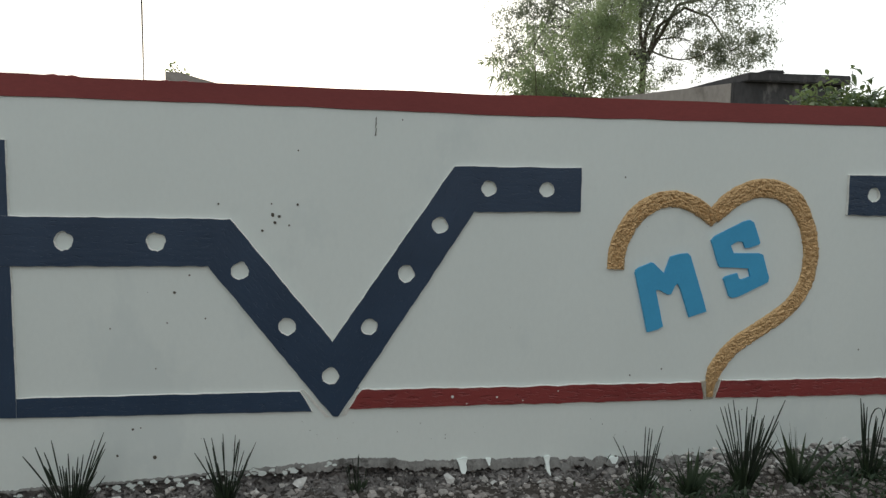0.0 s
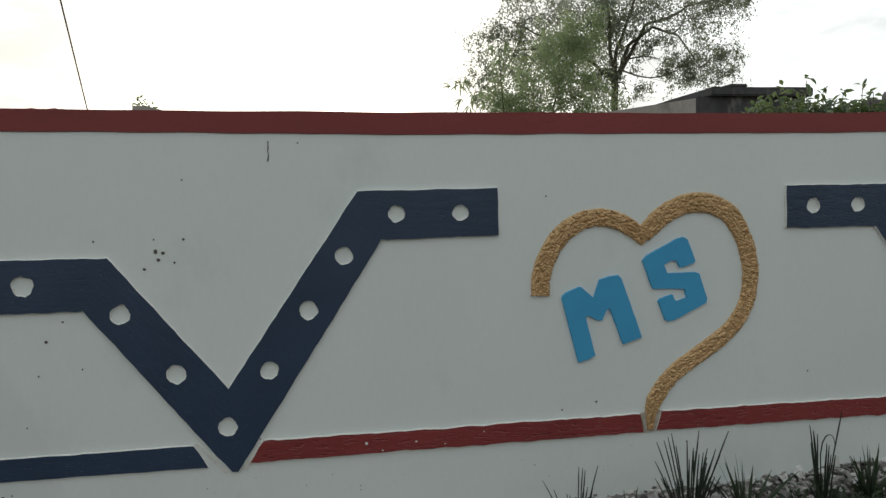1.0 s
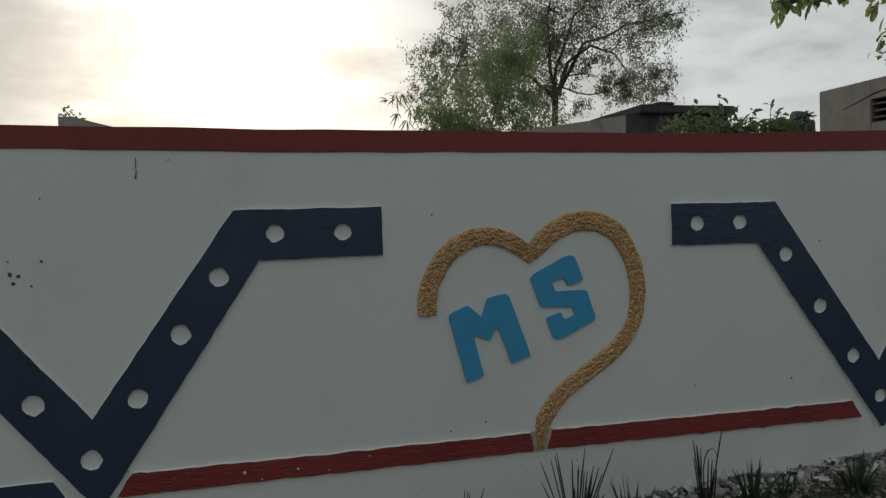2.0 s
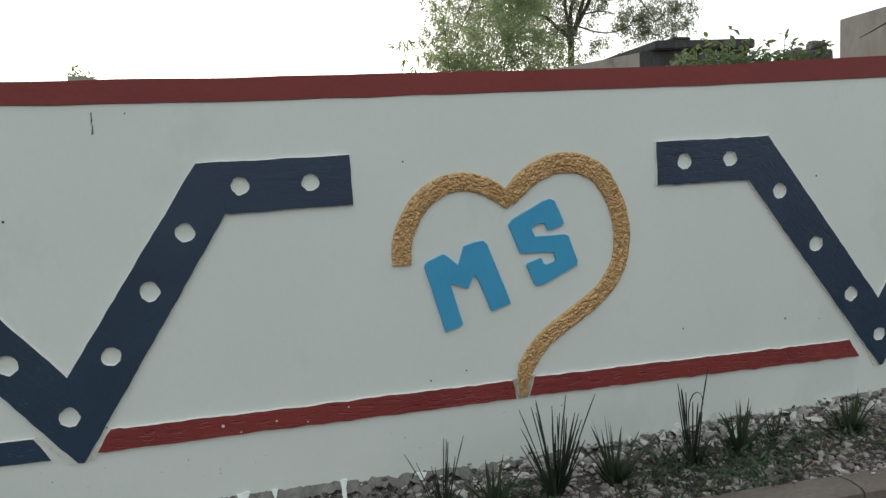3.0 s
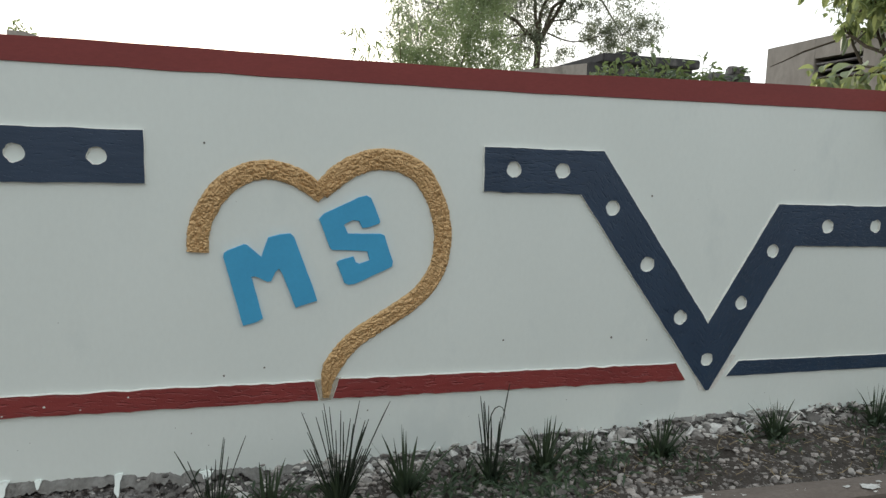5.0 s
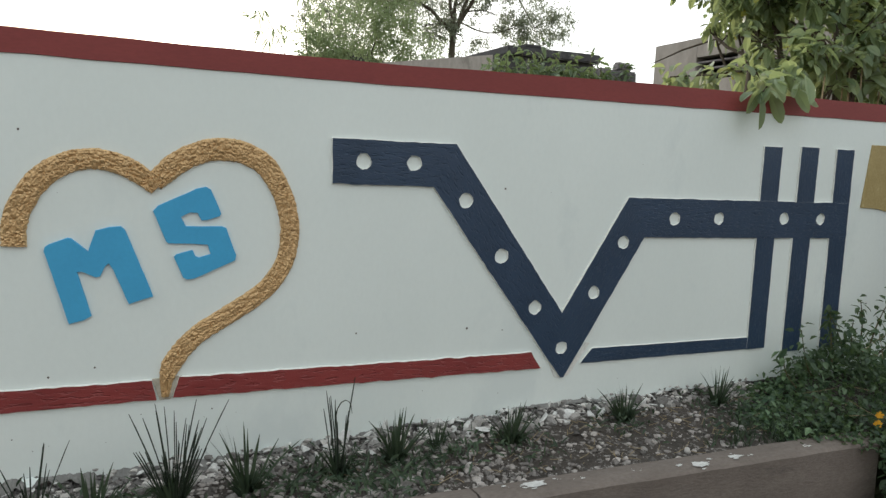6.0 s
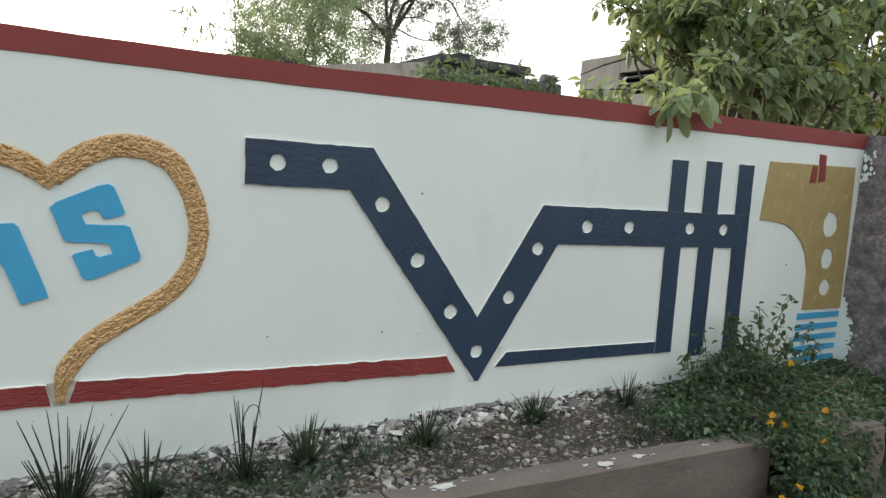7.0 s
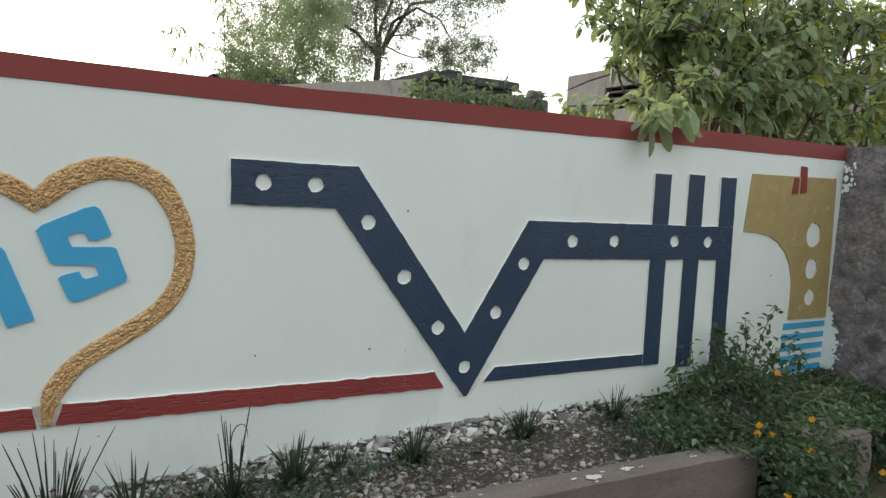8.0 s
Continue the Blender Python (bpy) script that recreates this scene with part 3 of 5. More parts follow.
# specks of dirt and a long drip mark
specks = [(-1.451, 1.134, 9), (-1.421, 1.126, 8), (-1.441, 1.098, 8), (-1.497, 1.062, 7), (-1.379, 1.085, 5), (-1.34, 1.18, 6), (-1.455, 1.183, 4), (-1.685, 1.182, 5),
          (-1.883, 0.785, 7), (-1.992, 0.027, 10), (-1.919, 0.648, 4), (-1.754, 0.665, 4), (-1.817, 0.863, 5), (-2.151, 0.043, 6), (-2.081, 0.163, 6), (-1.334, 1.423, 4),
          (-0.863, 1.57, 4), (0.227, 1.319, 5), (-1.974, 0.441, 4), (-2.16, 0.628, 4), (0.287, 0.328, 5), (0.456, 0.354, 5), (2.341, 1.125, 6), (2.158, 0.405, 6), (1.571, 0.42, 5), (5.422, 0.711, 9)]
sv, sf = [], []
for x, z, r in specks:
    o = len(sv)
    r *= 0.0009
    for s in range(8):
        w = s * math.pi / 4
        sv.append((x + r * math.cos(w) * (0.8 + 0.4 * rng.random()), 0.0105, z + r * math.sin(w) * (0.8 + 0.5 * rng.random())))
    sf.append(tuple(range(o, o + 8)))
for k in range(42):
    x, z, r = -2.4 + 6.6 * rng.random(), 0.02 + 0.17 * rng.random() ** 1.3 if k % 5 else 0.3 + 1.2 * rng.random(), 0.0016 + 0.003 * rng.random() ** 3
    o = len(sv)
    r *= 0.75
    sv += [(x + r * math.cos(w), 0.0105, z + r * math.sin(w) * 1.2) for w in np.linspace(0, 5.2, 7)]
    sf.append(tuple(range(o, o + 7)))
for k in range(7):
    z = 1.495 + 0.012 * k
    o = len(sv)
    w = 0.0012 + 0.002 * rng.random()
    dx = 0.0015 * rng.normal()
    sv += [(-0.987 + dx - w, 0.0105, z), (-0.987 + dx + w, 0.0105, z), (-0.985 + dx + w, 0.0105, z + 0.0115), (-0.985 + dx - w, 0.0105, z + 0.0115)]
    sf.append((o, o + 1, o + 2, o + 3))
part("dirt_specks", (sv, sf), M_SPECK, wall, "dark dirt specks and a drip mark", "stuff")
# lumps of mortar left along the top
lumps = []
for k in range(26):
    x = -3.2 + 1.45 * rng.random()
    bm = bmesh.new()
    bmesh.ops.create_icosphere(bm, subdivisions=1, radius=1.0)
    sx, sz = 0.03 + 0.06 * rng.random(), 0.008 + 0.012 * rng.random()
    pts = [(x + v.co.x * sx, 0.1 + v.co.y * 0.05, band_top(x) + v.co.z * sz) for v in bm.verts]
    lumps.append((pts, [tuple(v.index for v in f.verts) for f in bm.faces]))
    bm.free()
part("mortar_lumps", merge(lumps), M_RED, wall, "lumps of mortar along the coping", "stuff", True)

side = thing("wall_east", (6.3, -0.6, -0.5), "bare weathered grey rendered wall at the corner", "wall", kind="structure")
part("render_coat", box(6.225, 6.46, -1.35, 0.25, -0.57, 1.735, 0.012, 0.02, 11), M_GREY, side)
patch_v, patch_f = [], []
for i in range(26):
    for j in range(120):
        y0, z0 = 0.012 - 0.008 * i, -0.26 + 0.0058 * j
        reach = 0.03 + 0.10 * math.exp(-((z0 - 0.10) / 0.22) ** 2)
        torn = 0.55 * noise.noise(Vector((y0 * 22, z0 * 22, 4))) + 0.45 * noise.noise(Vector((y0 * 60, z0 * 60, 9)))
        if (0.012 - y0) / reach + torn < 0.92:
            o = len(patch_v)
            patch_v += [(6.2, y0, z0), (6.2, y0 - 0.008, z0), (6.2, y0 - 0.008, z0 + 0.0058), (6.2, y0, z0 + 0.0058)]
            patch_f.append((o, o + 3, o + 2, o + 1))
part("paint_patch", (patch_v, patch_f), M_WHITE, side, "ragged patch of white paint")
patch_v, patch_f = [], []
for k in range(22):
    y0, z0, r = -0.015 - 0.09 * rng.random() ** 1.6, 1.36 + 0.24 * rng.random(), 0.006 + 0.014 * rng.random() ** 2
    o = len(patch_v)
    patch_v += [(6.195 - 0.0008 * k, y0 + r * math.cos(a) * (0.6 + 0.6 * rng.random()), z0 + 1.5 * r * math.sin(a) * (0.6 + 0.6 * rng.random())) for a in np.linspace(0, 5.6, 8)]
    patch_f.append(tuple(range(o, o + 8)))
part("paint_flecks", (patch_v, patch_f), M_WHITE, side, "white paint flecks under the coping", "stuff")
solo("wall_opposite", box(-40, 40, -14.2, -14.0, -0.57, 4.85, 0.01), M_PALE, (0, -14.1, -0.57), "plain wall across the lane", "wall", kind="structure")

# ---- reliefs on the wall ----
def raised(name, data, face_mat, edge_mat, base, label, category, group):
    """A relief with its painted face and its sloping edge as parts."""
    ob = thing(name, base, label, category, group)
    for word, slot, mat in (("face", 0, face_mat), ("edge", 1, edge_mat)):
        part(word, (data[0], [f for f, k in zip(data[1], data[2]) if k == slot]), mat, ob)
    return ob


R = 0.040
left_band = [(0, 1.36), (0, 1.15), (-0.524, 1.148), (-1.165, 0.184), (-1.19, 0.184), (-1.736, 0.904), (-2.72, 0.912), (-2.72, 1.129), (-1.636, 1.115), (-1.189, 0.545), (-0.62, 1.362)]
left_holes = [(-2.331, 1.018, 0.041), (-1.952, 1.015, 0.041), (-1.597, 0.881, R), (-1.394, 0.62, R), (-1.198, 0.38, R), (-1.019, 0.61, 0.038), (-0.845, 0.859, R), (-0.687, 1.086, 0.038), (-0.456, 1.26, 0.036), (-0.172, 1.256, 0.036)]
NAVY, NAVY_BAR = [M_NAVY, M_EDGE, M_NAVY_DOWN, M_NAVY_UP], [M_NAVY_TALL, M_EDGE]
EVEN, EVEN_BAR = [SMOOTH[0], M_EDGE, SMOOTH[1], SMOOTH[2]], [SMOOTH[3], M_EDGE]
zig = thing("wall_relief", (-1.2, 0.02, 0.19), "raised navy blue zigzag band with round openings on the white wall", "wall relief", "navy zigzag reliefs")
part("zigzag_band", cut_by_grain(relief(left_band, left_holes, seed=2.0, wobble=0.0034), [((-1.636, 1.115), (-1.736, 0.904)), ((-1.189, 0.545), (-1.178, 0.184)), ((-0.62, 1.362), (-0.524, 1.148))], (0, 2, 3, 0)), EVEN, zig)
part("upright_bar", relief([(-2.72, 0.243), (-2.71, 1.45), (-2.542, 1.448), (-2.557, 0.241)], front=0.0015, seed=2.3), EVEN_BAR, zig)
part("lower_bar", relief([(-2.6, 0.329), (-1.341, 0.311), (-1.285, 0.214), (-2.6, 0.241)], front=0.003, seed=2.6), EVEN, zig)
part("pale_edge", relief([(-1.34, 0.318), (-1.325, 0.318), (-1.205, 0.18), (-1.225, 0.18)], front=0.0095, flare=0.004, seed=2.8), [M_EDGE, M_EDGE], zig, "pale plaster lip")
part("pale_edge", relief([(-1.15, 0.185), (-1.128, 0.185), (-1.05, 0.30), (-1.072, 0.305)], front=0.0095, flare=0.004, seed=2.9), [M_EDGE, M_EDGE], zig, "pale plaster lip")
right_band = [(1.44, 1.341), (2.053, 1.338), (2.725, 0.456), (3.115, 1.089), (4.75, 1.073), (4.919, 1.072), (4.928, 0.838), (4.757, 0.84), (3.245, 0.864), (2.76, 0.087), (2.738, 0.087), (1.94, 1.128), (1.442, 1.136)]
right_holes = [(1.587, 1.24, 0.037), (1.837, 1.24, 0.037), (2.117, 1.063, 0.038), (2.333, 0.78, 0.039), (2.55, 0.496, 0.038), (2.735, 0.259, 0.036), (2.924, 0.56, 0.037), (3.101, 0.839, 0.037),
               (3.453, 0.97, 0.039), (3.791, 0.971, 0.037), (4.333, 0.971, 0.039), (4.664, 0.966, 0.038)]
zig = thing("wall_relief", (2.75, 0.02, 0.09), "raised navy zigzag band crossing three upright bars on white plaster", "wall relief", "navy zigzag reliefs")
part("zigzag_band", cut_by_grain(relief(right_band, right_holes, seed=5.0, wobble=0.0034), [((2.053, 1.338), (1.94, 1.128)), ((2.725, 0.456), (2.749, 0.087)), ((3.115, 1.089), (3.245, 0.864))], (0, 2, 3, 0)), NAVY, zig)
for top, foot in (((4.105, 4.255, 1.411), (4.134, 4.286, 0.133)), ((4.422, 4.58, 1.421), (4.45, 4.605, 0.09)), ((4.747, 4.91, 1.418), (4.80, 4.955, 0.09))):
    part("upright_bar", relief([(top[0], top[2]), (top[1], top[2]), (foot[1], foot[2]), (foot[0], foot[2])], front=0.0015, seed=top[0]), NAVY_BAR, zig)
part("lower_bar", relief([(2.941, 0.238), (4.2, 0.211), (4.2, 0.134), (2.869, 0.156)], front=0.003, seed=5.6), NAVY, zig)
part("pale_edge", relief([(2.60, 0.31), (2.625, 0.31), (2.735, 0.088), (2.71, 0.088)], front=0.0095, flare=0.004, seed=5.7), [M_EDGE, M_EDGE], zig, "pale plaster lip")
part("pale_edge", relief([(2.77, 0.088), (2.797, 0.09), (2.93, 0.27), (2.90, 0.275)], front=0.0095, flare=0.004, seed=5.8), [M_EDGE, M_EDGE], zig, "pale plaster lip")
raised("wall_strip", relief([(-1.113, 0.219), (-1.055, 0.308), (0.668, 0.279), (0.69, 0.191)], seed=3.0, wobble=0.005), M_REDROUGH, M_EDGE, (-0.2, 0.014, 0.2), "raised dark red strip with rough trowel marks under the heart", "wall relief", "red strips")
chips = thing("paint_chip", (-0.6, 0.0, 0.24), "small white chip in the red strip where paint flaked", "paint chip", "paint chips")
for x, z, r in ((-0.62, 0.258, 0.007), (-0.40, 0.247, 0.006), (-0.09, 0.265, 0.004), (-0.27, 0.225, 0.004), (-0.55, 0.22, 0.004)):
    cv = [(x + r * (0.7 + 0.5 * rng.random()) * math.cos(s * 1.05), -0.0025, z + r * (0.7 + 0.5 * rng.random()) * math.sin(s * 1.05)) for s in range(6)]
    part("chip", (cv, [(0, 1, 2, 3, 4, 5)]), M_EDGE, chips)
raised("wall_strip", relief([(0.752, 0.194), (0.782, 0.284), (2.548, 0.246), (2.608, 0.153)], seed=4.0, wobble=0.005), M_REDROUGH, M_EDGE, (1.7, 0.014, 0.16), "raised dark red strip ending beside the navy point", "wall relief", "red strips")

letter_m = [(0.294, 0.846), (0.298, 0.862), (0.312, 0.873), (0.377, 0.898), (0.388, 0.896), (0.447, 0.843), (0.478, 0.927), (0.527, 0.94), (0.568, 0.944), (0.584, 0.929), (0.683, 0.646), (0.591, 0.619),
            (0.539, 0.763), (0.521, 0.792), (0.506, 0.78), (0.487, 0.738), (0.472, 0.736), (0.424, 0.761), (0.406, 0.759), (0.45, 0.576), (0.422, 0.56), (0.371, 0.547)]
letter_s = [(0.693, 1.006), (0.711, 1.028), (0.861, 1.101), (0.899, 1.11), (0.918, 1.099), (0.96, 0.996), (0.952, 0.986), (0.903, 0.97), (0.881, 0.968), (0.865, 0.999), (0.836, 1.002), (0.798, 0.983),
            (0.817, 0.942), (0.963, 0.94), (0.98, 0.934), (1.02, 0.815), (1.015, 0.792), (0.846, 0.716), (0.819, 0.714), (0.803, 0.723), (0.77, 0.812), (0.778, 0.822), (0.842, 0.84), (0.853, 0.814),
            (0.87, 0.806), (0.916, 0.822), (0.904, 0.864), (0.749, 0.872), (0.741, 0.88)]
for shape, word, sd in ((letter_m, "M", 6.0), (letter_s, "S", 7.0)):
    raised("letter", relief(shape, front=0.0015, flare=0.004, wobble=0.002, seed=sd), M_BLUE, M_BLUE, (shape[0][0], 0.013, min(p[1] for p in shape)),
           "raised sky blue letter %s inside the gold heart" % word, "letter", "letters in the heart")


def smooth_line(pts, n):
    """A Catmull-Rom line through the points."""
    out = []
    m = len(pts) - 1
    for i in range(n + 1):
        t = i / n * m
        k = min(int(t), m - 1)
        u = t - k
        p = [Vector(pts[min(max(k + d, 0), m)]) for d in (-1, 0, 1, 2)]
        out.append(0.5 * ((2 * p[1]) + (p[2] - p[0]) * u + (2 * p[0] - 5 * p[1] + 4 * p[2] - p[3]) * u * u + (3 * p[1] - p[0] - 3 * p[2] + p[3]) * u ** 3))
    return out


def stucco_band(pts, widths, n, seed):
    """A flat rope of rough stucco: a swept strip covered with small tilted flakes drawn out along it."""
    line = smooth_line(pts, n)
    across = 30
    v, f = [], []
    length = sum((b - a).length for a, b in zip(line, line[1:]))
    for i, p in enumerate(line):
        d = (line[min(i + 1, n)] - line[max(i - 1, 0)]).normalized()
        nrm = Vector((-d.y, d.x))
        w = float(np.interp(i / n, np.linspace(0, 1, len(widths)), widths))
        u = i * length / n
        for k in range(across + 1):
            s = k / across * 2 - 1
            ragged = 0.06 * noise.noise(Vector((u * 26, s, seed))) + 0.07 * noise.noise(Vector((u * 75, s * 2, seed + 2)))
            q = p + nrm * (s * w / 2 * (1 + ragged))
            dome = math.sqrt(max(0.0, 1 - abs(s) ** 7))
            skew = u + 0.012 * s + 0.02 * noise.noise(Vector((u * 9, s, seed)))
            at = Vector((skew * 30, s * w * 37, seed)) + noise.noise_vector(Vector((u * 40, s * 2.2, seed))) * 0.45
            gaps, cells = noise.voronoi(at)
            way = noise.cell_vector(cells[0] * 31.7)
            tilt = (at - cells[0]).dot(Vector((way.x - 0.5, way.y - 0.2, 0.0)))
            lump = 0.0042 * (way.z - 0.5) + 0.0095 * tilt - 0.0045 * math.exp(-((gaps[1] - gaps[0]) / 0.10) ** 2) + 0.003 * noise.noise(Vector((u * 150, s * 9, seed)))
            edge = 1 if 0 < k < across else 0
            v.append((q.x, 0.020 - edge * ((0.006 + 0.016 * dome) + lump * (0.45 + 0.55 * dome)), q.y))
    for i in range(n):
        for k in range(across):
            o = i * (across + 1) + k
            f.append((o, o + 1, o + across + 2, o + across + 1))
    ends = [tuple(range(across + 1)), tuple(n * (across + 1) + k for k in range(across, -1, -1))]
    return v, f + ends


heart = thing("wall_heart", (0.722, 0.02, 0.19), "raised open heart outline in rough gold painted stucco", "wall relief")
lobe_l = [(0.192, 0.868), (0.200, 0.97), (0.244, 1.071), (0.306, 1.149), (0.391, 1.199), (0.486, 1.215), (0.582, 1.192), (0.655, 1.148), (0.705, 1.098)]
lobe_r = [(0.700, 1.118), (0.728, 1.155), (0.799, 1.215), (0.894, 1.260), (0.976, 1.271), (1.064, 1.256), (1.150, 1.203), (1.216, 1.094), (1.247, 0.987), (1.253, 0.898), (1.232, 0.783), (1.167, 0.678),
          (1.08, 0.606), (0.969, 0.537), (0.86, 0.469), (0.778, 0.383), (0.735, 0.301), (0.722, 0.200)]
part("left_lobe", stucco_band(lobe_l, [0.092, 0.092, 0.092, 0.088, 0.085, 0.085, 0.06], 640, 1.0), M_GOLD, heart, "", "", True)
part("right_lobe", stucco_band(lobe_r, [0.07, 0.095, 0.097, 0.1, 0.098, 0.09, 0.088, 0.084, 0.085, 0.088, 0.085, 0.086, 0.03], 1300, 2.0), M_GOLD, heart, "", "", True)

part("pale_surround", relief([(0.672, 0.282), (0.70, 0.188), (0.745, 0.188), (0.79, 0.288)], front=0.006, flare=0.004, seed=2.2), [M_LIP, M_LIP], heart, "pale plaster lip round the point")

# ochre tower with stripes at the end of the wall
tower = thing("wall_tower_relief", (5.9, 0.02, -0.09), "raised ochre tower shape with pale round openings over blue stripes", "wall relief")
arc = [(5.69, 0.355), (5.69, 0.52), (5.68, 0.66), (5.635, 0.79), (5.56, 0.885), (5.46, 0.962), (5.36, 1.008), (5.24, 1.032), (5.05, 1.044)]
part("tower", relief([(5.088, 1.457), (6.124, 1.47), (6.16, 0.912), (6.19, 0.35)] + arc, [(5.90, 1.02, 0.098), (5.918, 0.753, 0.080), (5.935, 0.523, 0.066)], front=0.004, seed=8.0), [M_OCHRE, M_OCHRE], tower)
for k in range(5):
    z = 0.325 - 0.0875 * k
    part("stripe", relief([(5.645 - 0.004 * k, z), (6.185, z - 0.004), (6.188, z - 0.048), (5.642 - 0.004 * k, z - 0.050)], front=0.007, flare=0.002, seed=9.0 + k), [M_BLUE, M_BLUE], tower, "sky blue stripe")
part("bar", relief([(5.655, 1.545), (5.715, 1.54), (5.735, 1.35), (5.665, 1.34)], front=-0.004, flare=0.002, seed=15.0), [M_RED, M_RED], tower, "dark red upright bar")
part("bar", relief([(5.575, 1.455), (5.625, 1.452), (5.625, 1.335), (5.555, 1.33)], front=-0.004, flare=0.002, seed=16.0), [M_RED, M_RED], tower, "short dark red upright bar")

# ---- cable over the wall ----
run = [(-8.847, 25.0, 0.905), (-6.508, 16.5, 1.755), (-4.168, 8.0, 2.606), (-2.792, 3.0, 3.107), (-0.728, -4.5, 3.857), (1.886, -14.0, 4.808)]
solo("overhead_cable", tube(run, [0.0075] * 6, 6), M_CABLE, run[-1], "thin black cable strung across the lane over the wall", "cable")

# ---- buildings beyond ----
shed = thing("flat_roof_building", (8.7, 12.4, -0.56), "blackened concrete building with a flat overhanging roof slab", "building")


def turned(bm, centre, angle):
    """Turns a block drawn round the plan's origin and sets it down at centre."""
    bm.transform(Matrix.Translation((centre[0], centre[1], 0)) @ Matrix.Rotation(radians(angle), 4, "Z"))
    return bm


SHED, SLANT = (8.84, 12.33), 0.8
part("body", turned(box(-0.22, 2.85, 0.2, 3.6, -0.56, 3.87, 0.02, 0.015, 3), SHED, SLANT), M_DARKROOF, shed)
part("roof", turned(box(0.05, 2.94, 0.0, 3.7, 3.875, 4.10, 0.03, 0.015, 3), SHED, SLANT), M_DARKROOF, shed, "black stained roof slab")
part("roof_kerb", turned(box(0.62, 1.12, 0.1, 0.6, 4.095, 4.19, 0.03), SHED, SLANT), M_DARKROOF, shed)
part("side_wall", turned(box(0.0, 5.6, -0.15, 0.0, -0.56, 3.86, 0.02, 0.01, 3), (8.62, 12.62), 119), M_PALE, shed, "stained pale concrete wall")

house = thing("concrete_house", (10.3, 4.2, -0.56), "plain grey concrete house with a small louvred opening", "house")
HX, HY = 8.3, 6.07
for x0, x1, y0, y1, z0, z1 in ((0, 0.2, -0.95, 0, -0.56, 3.19), (0, 0.2, -3.5, -1.75, -0.56, 3.19), (0, 0.2, -1.75, -0.95, -0.56, 2.55), (0.2, 4.0, -0.2, 0, -0.56, 3.19), (0.2, 4.0, -3.5, -3.3, -0.56, 3.19), (3.8, 4.0, -3.3, -0.2, -0.56, 3.19)):
    part("wall", box(HX + x0, HX + x1, HY + y0, HY + y1, z0, z1, 0.01, 0.008, 3), M_PALE, house)
part("lintel", box(HX, HX + 0.2, HY - 1.75, HY - 0.95, 2.9, 3.19), M_PALE, house)
part("roof", box(HX + 0.2, HX + 3.8, HY - 3.3, HY - 0.2, 3.05, 3.17), M_PALE, house)
for k in range(3):
    part("louvre", box(HX + 0.03, HX + 0.15, HY - 1.75, HY - 0.95, 2.61 + 0.10 * k, 2.635 + 0.10 * k), M_GREY, house)

ruin = thing("broken_wall", (6.4, 4.58, -0.56), "broken grey concrete wall stub with rough top", "wall stub")
part("wall", box(6.1, 6.72, 4.5, 4.66, -0.56, 2.50, 0.02, 0.03, 5), M_GREY, ruin)
part("block", box(6.40, 6.62, 4.51, 4.65, 2.49, 2.60, 0.02, 0.02, 2), M_GREY, ruin)

bm = bmesh.new()
prof = [(-8.1, -0.56), (-8.1, 5.65), (-7.5, 5.62), (-6.8, 5.42), (-6.0, 5.22), (-5.4, 5.1), (-5.4, -0.56)]
fr = [bm.verts.new((x, 25.4, z)) for x, z in prof]
bk = [bm.verts.new((x, 29.0, z)) for x, z in prof]
bm.faces.new(fr)
bm.faces.new(bk[::-1])
for k in range(len(prof)):
    q = (k + 1) % len(prof)
    bm.faces.new((fr[k], bk[k], bk[q], fr[q]))
bmesh.ops.recalc_face_normals(bm, faces=bm.faces[:])
solo("sloping_parapet_building", bm, M_PALE, (-6.7, 27, -0.56), "low pale concrete building with a stepped sloping parapet", "building")
solo("cable_house", box(-9.6, -8.1, 25.0, 28.5, -0.56, 3.4, 0.03), M_PALE, (-8.8, 26, -0.56), "low concrete outbuilding where the cable ends", "building")
bm = bmesh.new()
prof = [(6.0, -0.56), (6.0, 5.0), (5.7, 4.98), (7.95, 5.52), (10.2, 5.0), (9.9, 5.0), (9.9, -0.56)]
fr, bk = [bm.verts.new((x, 25.0, z)) for x, z in prof], [bm.verts.new((x, 28.0, z)) for x, z in prof]
bm.faces.new(fr)
bm.faces.new(bk[::-1])
for k in range(len(prof)):
    q = (k + 1) % len(prof)
    bm.faces.new((fr[k], bk[k], bk[q], fr[q]))
bmesh.ops.recalc_face_normals(bm, faces=bm.faces[:])
solo("gabled_shed", bm, M_DARKROOF, (8, 26.5, -0.56), "low dark shed with a shallow gable beyond the wall", "building")
solo("blue_shed", box(11.3, 14.2, 3.0, 5.2, -0.56, 2.76, 0.02, 0.01, 3), M_BLUEWASH, (12.7, 4, -0.56), "small blue washed shed behind the shrub", "building")

# ---- vegetation ----
def ball(n, c, r, inner=0.0):
    """Random places in an ellipsoid."""
    d = unit(rng.normal(0, 1, (n, 3)))
    q = (inner + (1 - inner) * rng.random((n, 1))) ** (1 / 2.8)
    return np.asarray(c) + d * q * np.asarray(r)


def limb(a, b, r0, r1, bend=0.12, n=6, sides=6):
    a, b = Vector(a), Vector(b)
    off = Vector(rng.normal(0, 1, 3)) * (b - a).length * bend
    pts = [a.lerp(b, i / n) + off * math.sin(math.pi * i / n) for i in range(n + 1)]
    return tube(pts, [r0 + (r1 - r0) * i / n for i in range(n + 1)], sides), pts


